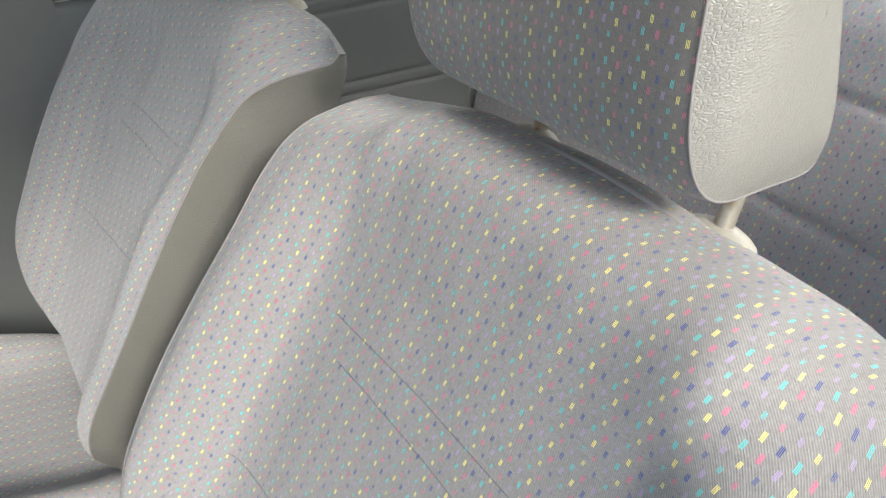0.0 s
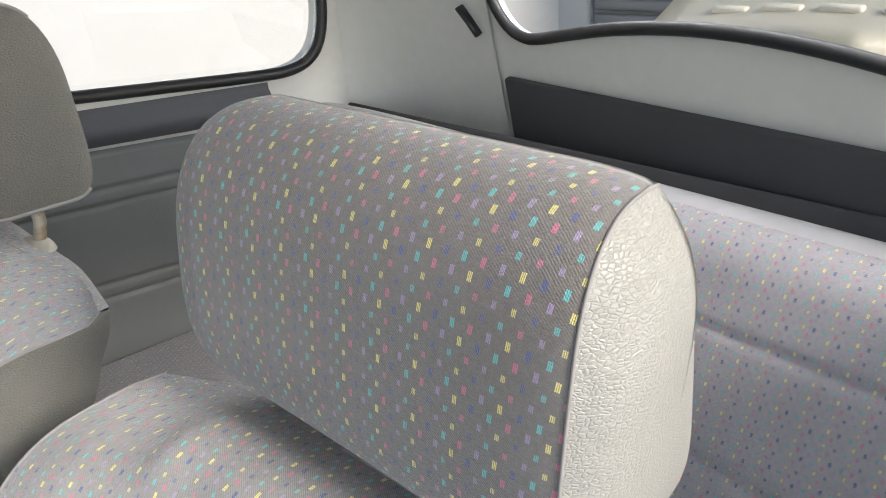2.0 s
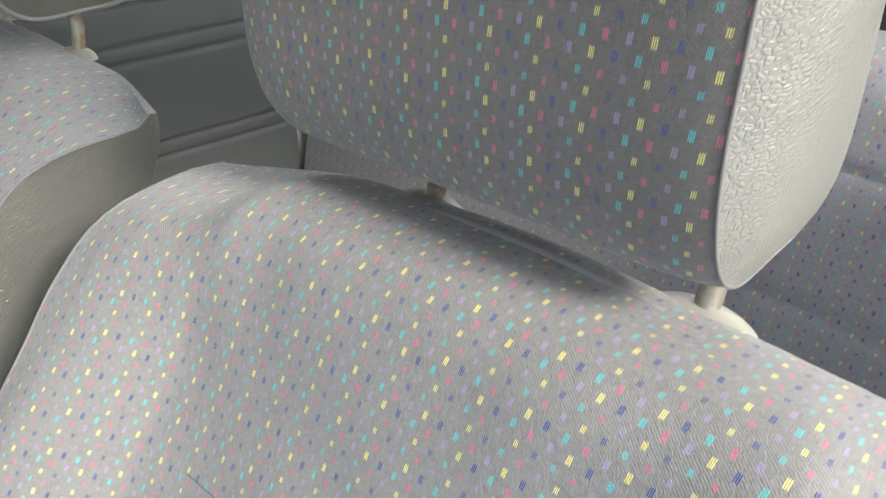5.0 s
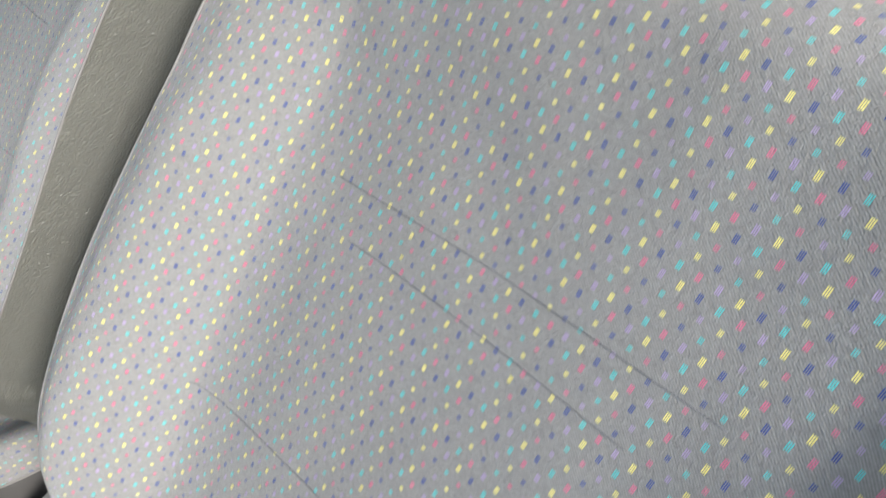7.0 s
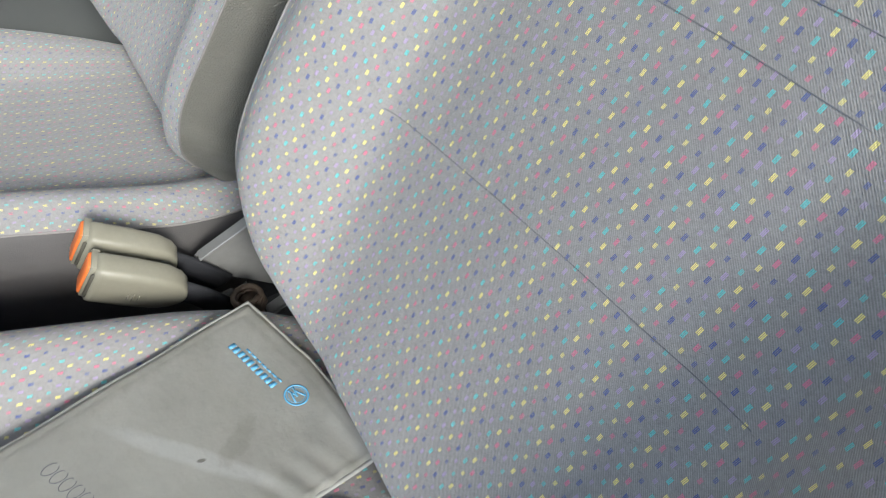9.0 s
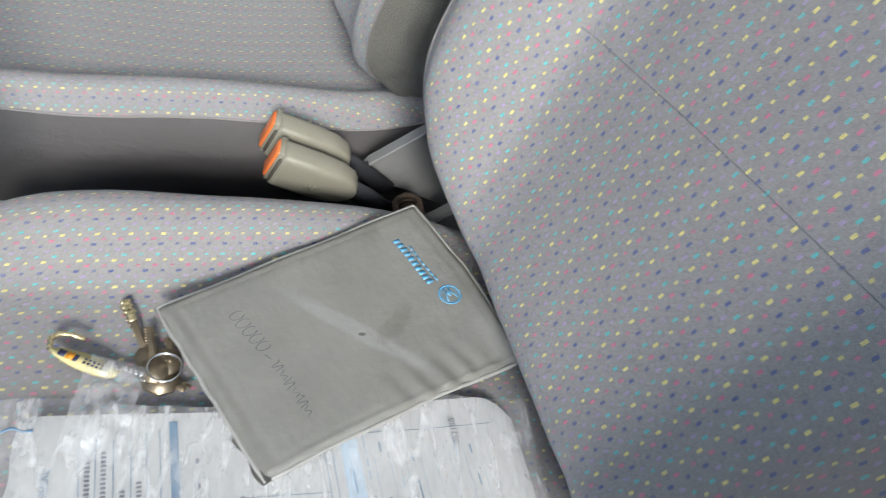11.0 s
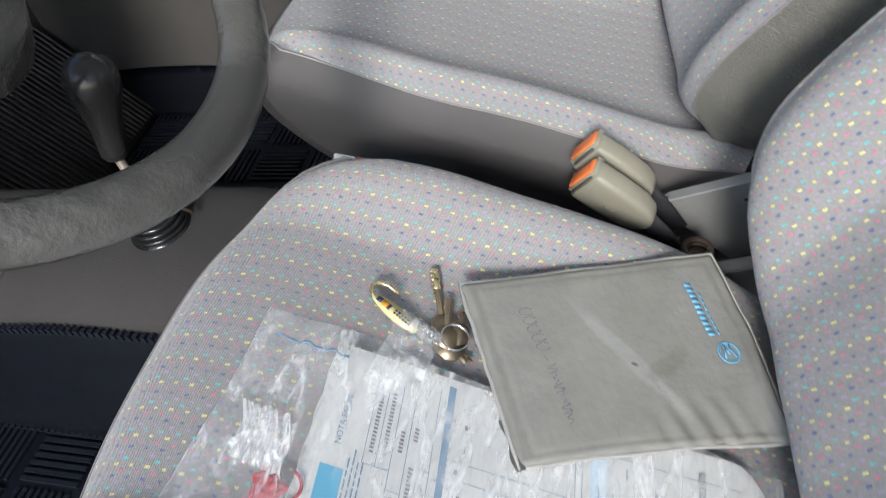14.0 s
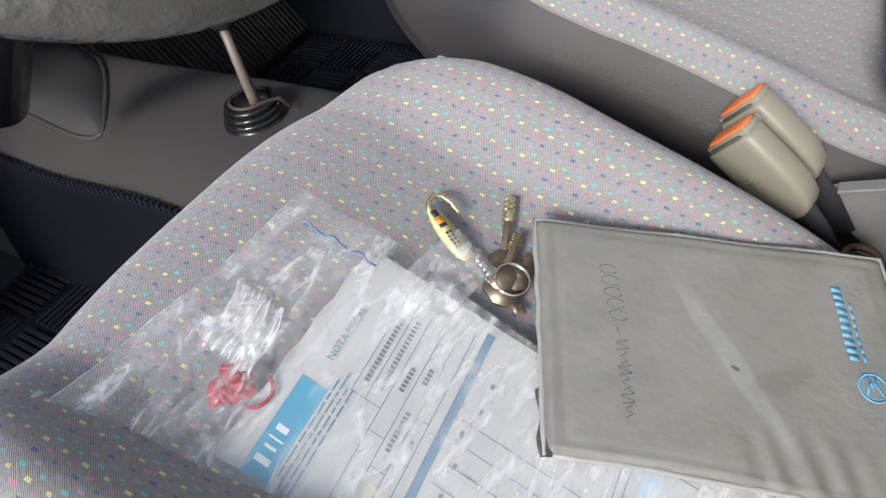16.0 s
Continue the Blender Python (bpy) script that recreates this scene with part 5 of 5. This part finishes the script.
for k in range(3):
    bm = B()
    sheet(bm, lambda u, v: (*page(u, v), pap_h(*page(u, v)) - 0.0010 * k), 40, 24)
    bmesh.ops.solidify(bm, geom=bm.faces[:], thickness=0.0003)
    part("sheet", bm, PAPER, forms, m=pose(0.0, -0.001 * k, 0, 0, 0, -0.7 * k))


def ink(x, y, w, h, mat, name, lift=0.0006):
    """A printed bar on the page, centred at x, y."""
    bm = B()
    nx, ny = max(1, int(w / 0.008)), max(1, int(h / 0.008))

    def fn(u, v):
        yy = y + (v - 0.5) * h
        xx = x + (u - 0.5) * w - 0.10 * yy
        return (xx, yy, pap_h(xx, yy) + lift)

    sheet(bm, fn, nx, ny)
    return part(name, bm, mat, forms)


rng = random.Random(11)
# blue heading block with pale strokes in place of its brand word, and a small dark badge
ink(0.0112, -0.121, 0.0165, 0.062, TAG_BLUE, "blue_block", 0.0004)
for k, (yy, hh) in enumerate(((-0.138, 0.006), (-0.131, 0.003), (-0.126, 0.002), (-0.120, 0.006))):
    ink(0.0105, yy, 0.009 - 0.002 * (k % 2), hh * 0.6, WHITE_INK, "white_stroke")
ink(0.0105, -0.164, 0.016, 0.017, FORM_BLUE, "dark_badge", 0.0004)
ink(0.0085, -0.181, 0.010, 0.012, TAG_BLUE, "small_block", 0.0004)
# small print beside the heading
for i in range(4):
    yy = -0.150
    while yy < -0.085:
        ln = rng.uniform(0.003, 0.011)
        ink(0.0215 + i * 0.0032, yy + ln / 2, 0.0011, ln, FORM_BLUE, "small_print")
        yy += ln + 0.0016
# boxed fields
for x0, y0, y1 in ((0.030, -0.082, -0.020), (0.039, -0.082, -0.018), (0.049, -0.140, -0.018), (0.059, -0.135, -0.016), (0.068, -0.170, -0.014), (0.076, -0.170, -0.012)):
    ink(x0, (y0 + y1) / 2, 0.0005, y1 - y0, FORM_BLUE, "rule")
for x0, y0 in ((0.0345, -0.082), (0.044, -0.082), (0.054, -0.095), (0.0635, -0.110), (0.072, -0.075), (0.072, -0.10)):
    ink(x0, y0, 0.009, 0.0005, FORM_BLUE, "rule")
for x0, y0, ln in ((0.0345, -0.050, 0.045), (0.0435, -0.048, 0.048), (0.054, -0.058, 0.018), (0.0635, -0.086, 0.026), (0.0635, -0.050, 0.012), (0.072, -0.088, 0.006)):
    n = max(2, int(ln / 0.0028))
    for k in range(n):
        ink(x0, y0 + (k - n / 2) * 0.0028, 0.0030, 0.0017, GREY_INK, "typed_mark")
ink(0.0845, -0.094, 0.0052, 0.175, FORM_BLUE, "blue_column", 0.0005)
for k in range(4):
    ink(0.135, -0.062 - k * 0.0125, 0.088, 0.0005, FORM_BLUE, "rule")
for x0 in (0.179, 0.184):
    ink(x0, -0.095, 0.0005, 0.15, FORM_BLUE, "rule")
ink(0.22, -0.022, 0.16, 0.0005, FORM_BLUE, "rule")
for i in range(9):
    x0 = 0.196 + i * 0.0105
    yy = -0.165
    while yy < -0.03:
        ln = rng.uniform(0.004, 0.020)
        if rng.random() < 0.55:
            ink(x0, yy + ln / 2, 0.0012, ln, FORM_LIGHT if i % 2 else FORM_BLUE, "small_print")
        yy += ln + 0.003
    ink(x0 + 0.005, -0.105, 0.0004, 0.13, FORM_LIGHT, "rule")
for k in range(8):
    ink(rng.choice((0.094, 0.098, 0.135)), -0.035 - k * 0.017, 0.0022, 0.0034, GREY_INK, "typed_mark")
ink(0.196, -0.045, 0.012, 0.050, FORM_LIGHT, "pale_column", 0.0004)
ink(0.105, -0.150, 0.085, 0.066, PAPER_PINK, "cream_slip", 0.0003)


def lettering(txt, size, m, mat, parent, name="lettering", label=""):
    cu = bpy.data.curves.new(name, "FONT")
    cu.body = txt
    cu.size = size
    cu.extrude = 0.0001
    cu.align_x = "CENTER"
    cu.align_y = "CENTER"
    tmp = bpy.data.objects.new("tmp", cu)
    me = bpy.data.meshes.new_from_object(tmp)
    bpy.data.objects.remove(tmp)
    bpy.data.curves.remove(cu)
    me.materials.append(mat)
    ob = new(name, me)
    ob.parent = parent
    ob.matrix_basis = m
    if label:
        ob["label"] = label
    return ob


lettering("NOTA FISCAL", 0.0062, pose(0.0175, -0.056, pap_h(0.0175, -0.056) + 0.0016, 0, 0, 94), FORM_BLUE, forms, "printed_words")
lettering("052188", 0.0066, pose(0.2745, -0.026, pap_h(0.2745, -0.026) + 0.0016, 0, 0, 92), GREY_INK, forms, "printed_number")

# clear plastic bag
bag = thing("plastic_bag", "crumpled clear plastic document bag", "plastic bag", m=PAP_M)
bm = B()


def bag_fn(u, v):
    x = -0.062 + u * 0.393 - 0.015 * v * v * (1 - u)
    y = 0.006 - v * 0.192 + 0.004 * math.sin(u * 11) * (1 - v) - 0.008 * step(0.7, 1, u) * (1 - v)
    loose = 1 - step(0.17, 0.26, u)
    h = 0.0026 + pap_h(max(0, x), y) * (1 - loose) + (0.004 + 0.005 * v * v + 0.004 * step(-0.02, -0.074, x)) * loose
    n1 = noise.noise(Vector((x * 30 + y * 9, y * 20 - x * 12, 1.3)))
    # long fine creases: ridges of a stretched noise, in two directions
    r1 = 1 - abs(noise.noise(Vector(((x + 0.5 * y) * 170, (y - 0.5 * x) * 46, 4.1)))) * 3.2
    r2 = 1 - abs(noise.noise(Vector(((x - 1.1 * y) * 210, (y + 1.1 * x) * 60, 8.7)))) * 3.2
    ridge = max(0.0, r1) * 0.0011 + max(0.0, r2) * 0.0009
    patch = math.exp(-(((x + 0.032) / 0.020) ** 4) - (((y + 0.088) / 0.022) ** 4))
    h += loose * (0.0024 * n1 + ridge * 0.9) + (1 - loose) * (0.0018 * (n1 + 0.4) + ridge * 0.12)
    h += patch * (0.004 + 0.0011 * math.sin((x + 0.35 * y) * 900) + ridge * 1.6 + 0.10 * (y + 0.090))
    return (x, y, h)


sheet(bm, bag_fn, 260, 150)
film = part("film", bm, FILM, bag)
film.visible_shadow = False
bm = B()


def flap_fn(u, v):
    x = 0.022 + u * 0.036 + 0.010 * (1 - v)
    y = 0.040 - 0.012 * u - v * 0.070
    return (x, y, 0.010 + 0.007 * math.sin(v * 2.6) + 0.003 * noise.noise(Vector((u * 3, v * 7, 2.0))) + 0.0015 * noise.noise(Vector((u * 9, v * 20, 5.0))))


sheet(bm, flap_fn, 24, 40)
fl = part("flap", bm, FILM, bag, "torn flap of clear film")
fl.visible_shadow = False
# welded border and folded corner of the bag
for name, f in (("side_weld", lambda k: bag_fn(0.0, k / 40)), ("end_weld", lambda k: bag_fn(0.30 * k / 40, 1.0))):
    bm = B()
    tube(bm, [Vector(f(k)) + Vector((0, 0, 0.0004)) for k in range(41)], 0.0007, 5, flat=0.5)
    part(name, bm, FILM, bag, "welded border of clear film")
bm = B()
sheet(bm, lambda u, v: (-0.086 + 0.040 * u + 0.004 * v, -0.172 - 0.014 * v - 0.010 * u, 0.010 - 0.003 * u + 0.004 * math.sin(3 * v) + 0.001 * math.sin(u * 19)), 20, 8)
part("folded_corner", bm, FILM_EDGE, bag, "stiff white folded corner of the film")
bm = B()
tube(bm, [(-0.050 + i * 0.0028, -0.012 + 0.0012 * math.sin(i * 0.9), 0.0075 + 0.001 * math.sin(i * 1.7)) for i in range(21)], 0.0009, 5)
part("blue_seal", bm, FORM_BLUE, bag, "thin blue seal line of the bag")
# crumpled film: its bright reflection is drawn as a white crinkled sheet
bm = B()


def crinkle_fn(u, v):
    x, y = -0.052 + 0.036 * u + 0.010 * v, -0.066 - 0.040 * v - 0.004 * u
    tuck = noise.noise(Vector((u * 9 + 0.8 * v, v * 1.4, 6.1))) + 0.5 * noise.noise(Vector((u * 23, v * 4, 2.2)))
    return (x + 0.002 * math.sin(v * 5), y + 0.003 * noise.noise(Vector((u * 6, 0, 1))), 0.0105 + 0.0045 * tuck)


sheet(bm, crinkle_fn, 70, 40)
part("glint_patch", bm, FILM_GLINT, bag, "white crinkled sheet standing for a bright reflection on crumpled film").visible_shadow = False
# red scrap inside the bag
scrap = thing("red_thread", "small tangled bright red scrap in the bag", "scrap", m=PAP_M @ Matrix.Translation((-0.010, -0.116, 0.003)))
bm = B()


def scrap_fn(u, v):
    a, r = 2 * math.pi * u, v * (0.0125 + 0.0022 * math.sin(3 * 2 * math.pi * u + 1) + 0.0014 * math.sin(7 * 2 * math.pi * u))
    x, y = r * math.cos(a) * 0.85 - 0.004, r * math.sin(a) * 1.05
    return (x, y, 0.0035 * (1 - v**3) + 0.0022 * noise.noise(Vector((x * 260, y * 260, 3.0))) * (1 - v**4))


sheet(bm, scrap_fn, 60, 16)
for k in range(5):
    a0 = 1.3 * k
    tube(bm, [(-0.004 + (0.004 + 0.0011 * i) * math.cos(a0 + 0.22 * i), (0.004 + 0.0011 * i) * math.sin(a0 + 0.22 * i), 0.0038 - 0.0004 * i + 0.0008 * math.sin(i + k)) for i in range(8)], [0.0012 + 0.0006 * math.sin(i * 1.1 + k) for i in range(8)], 6, flat=0.6)
tube(bm, [(0.008 + 0.009 * math.cos(a), 0.004 + 0.010 * math.sin(a), 0.0015) for a in [radians(-80 + 14 * k) for k in range(13)]], 0.0012, 6)
part("thread", bm, RED, scrap)


# keys on a ring with a snap hook
def plate(bm, m, outline, thick):
    vs = [bm.verts.new(m @ Vector((x, y, 0))) for x, y in outline]
    f = bm.faces.new(vs)
    r = bmesh.ops.extrude_face_region(bm, geom=[f])
    bmesh.ops.translate(bm, verts=[v for v in r["geom"] if isinstance(v, bmesh.types.BMVert)], vec=m.to_3x3() @ Vector((0, 0, thick)))
    return bm


def key_mesh(bm, m, length, head):
    """A flat key with an angular head at the origin and a toothed blade along x."""
    out = [(head * math.cos(radians(a)), head * 0.92 * math.sin(radians(a))) for a in (25, 65, 115, 150, 180, 210, 245, 295, 335)]
    plate(bm, m, out, 0.0022)
    box(bm, (length, 0.0060, 0.0018), m @ Matrix.Translation((head * 0.85 + length / 2, 0, 0.0011)), 0.0005, 1)
    box(bm, (length * 0.9, 0.0012, 0.0026), m @ Matrix.Translation((head * 0.85 + length / 2, -0.0008, 0.0011)), 0.0003, 1)
    for k in range(6):
        box(bm, (0.0022, 0.0022 + 0.0008 * (k % 3), 0.0016), m @ Matrix.Translation((head + length * (0.45 + 0.09 * k), 0.0032, 0.0011)), 0.0003, 1)
    return bm


def slant(x0, y0, x1, y1, z):
    a = math.degrees(math.atan2(y1 - y0, x1 - x0))
    return pose(x0, y0, z, 0, 0, a)


KO = Vector((-0.131, 0.067, 0.432))
KEY_M = frame_from(KO, (0.91, 0, -0.41), (0, 1, 0.05)) @ Matrix.Scale(0.90, 4)
keys = thing("key_bunch", "bunch of old car keys with cream snap-hook fob", "keys", m=KEY_M)
bm = B()
for dz in (0.0, 0.0013):
    tube(bm, [(-0.001 + 0.0125 * math.cos(a), -0.009 + 0.0115 * math.sin(a), 0.0075 + dz + 0.002 * math.sin(a)) for a in [2 * math.pi * k / 32 for k in range(32)]], 0.0008, 6, True)
part("ring", bm, CHROME, keys, "split key ring")
part("key", key_mesh(B(), slant(-0.0125, 0.002, -0.035, 0.0581, 0.002), 0.046, 0.0125), BRASS, keys, "long worn key with pale tip")
bm = B()
box(bm, (0.022, 0.0066, 0.0034), slant(-0.0275, 0.040, -0.035, 0.0581, 0.0032) @ Matrix.Translation((0.008, 0, 0)), 0.001, 1)
for k in range(3):
    box(bm, (0.004, 0.0085, 0.0034), slant(-0.0275, 0.040, -0.035, 0.0581, 0.0032) @ Matrix.Translation((0.008 + 0.005 * k, 0.0, 0)), 0.001, 1)
part("key_tip", bm, GOLD, keys, "pale brass key blade")
part("key", key_mesh(B(), slant(-0.0085, -0.010, -0.0140, 0.0310, 0.0052), 0.030, 0.0120), BRASS, keys, "dark bronze key")
part("key", key_mesh(B(), slant(-0.004, -0.016, 0.0150, -0.026, 0.002), 0.008, 0.0155), BRASS, keys, "dark bronze key")
part("key", key_mesh(B(), slant(0.000, -0.002, 0.004, 0.030, 0.0035), 0.010, 0.0125), BRASS, keys, "dark bronze key")
# snap hook: a pale metal loop, its spring wire and an oval fob
HOOK = slant(-0.0300, -0.0075, -0.0851, 0.0195, 0.004)
bm = B()
loop = [(0.0, -0.003), (0.012, -0.008), (0.030, -0.0105), (0.045, -0.0105), (0.056, -0.006), (0.060, 0.001), (0.057, 0.0075), (0.049, 0.0105), (0.038, 0.0105)]
tube(bm, [HOOK @ Vector((x, -y, 0.0015)) for x, y in loop], [0.0018, 0.002, 0.002, 0.0021, 0.0023, 0.0024, 0.0023, 0.002, 0.0018], 8)
part("snap_hook", bm, GOLD, keys, "pale gold snap hook")
bm = B()
tube(bm, [HOOK @ Vector((x, y, 0.002)) for x, y in ((0.0, 0.002), (0.020, 0.0095), (0.040, 0.0125), (0.047, 0.0105), (0.047, 0.0075), (0.040, 0.0085), (0.020, 0.0055), (0.0, 0.0))], 0.0008, 6)
part("spring_wire", bm, CHROME, keys, "bent chromed spring wire")
bm = B()
oval = [(0.027 + 0.026 * math.cos(a), -0.0085 + (0.0068 - 0.0012 * math.cos(a)) * math.sin(a)) for a in [2 * math.pi * k / 36 for k in range(36)]]
plate(bm, HOOK @ Matrix.Translation((0, 0.0165, 0.0015)), oval, 0.0034)
fob = part("fob", bm, ENAMEL, keys, "cream enamelled oval fob")
for x0, w, hgt, mt in ((0.0445, 0.0055, 0.0052, NAVY_INK), (0.0380, 0.0060, 0.0060, ORANGE_INK), (0.0335, 0.0030, 0.0058, NAVY_INK)):
    bm = B()
    box(bm, (w, hgt, 0.0004), HOOK @ pose(x0, 0.0080, 0.0052))
    part("printed_mark", bm, mt, fob)
for row in range(2):
    for k in range(6):
        bm = B()
        box(bm, (0.0022, 0.0018, 0.0004), HOOK @ pose(0.010 + 0.0033 * k, 0.0062 + 0.0030 * row, 0.0052))
        part("printed_mark", bm, NAVY_INK, fob)
bm = B()
for k in range(4):
    p = Vector((-0.0300, -0.0075, 0.005)).lerp(Vector((-0.0180, -0.0135, 0.006)), k / 3.2)
    q = Vector((-0.0300, -0.0075, 0.005)).lerp(Vector((-0.0180, -0.0135, 0.006)), (k + 0.8) / 3.2)
    cyl(bm, 0.0030, 0.0030 - 0.0005 * (k % 2), p, q, 12)
tube(bm, [(-0.0145 + 0.0045 * math.cos(a), -0.0148 + 0.0045 * math.sin(a), 0.006) for a in [2 * math.pi * k / 20 for k in range(20)]], 0.0008, 6, True)
part("swivel", bm, CHROME, keys, "small chromed swivel")

# slot of the ventilation in the rear pillar
slot = thing("pillar_vent", "narrow black ventilation slot in the rear pillar", "vent")
bm = B()
tube(bm, [REAR_M @ Vector(p) for p in ((0.087, 0.098, -0.010), (0.072, 0.079, -0.008), (0.058, 0.060, -0.007))], 0.0085, 10, flat=0.5, up=(0, 1, 0))
part("slot", bm, BLACK_PLASTIC, slot)

for ob in list(scene.objects):
    if ob.name in SHELL_NAMES:
        set_out(ob)
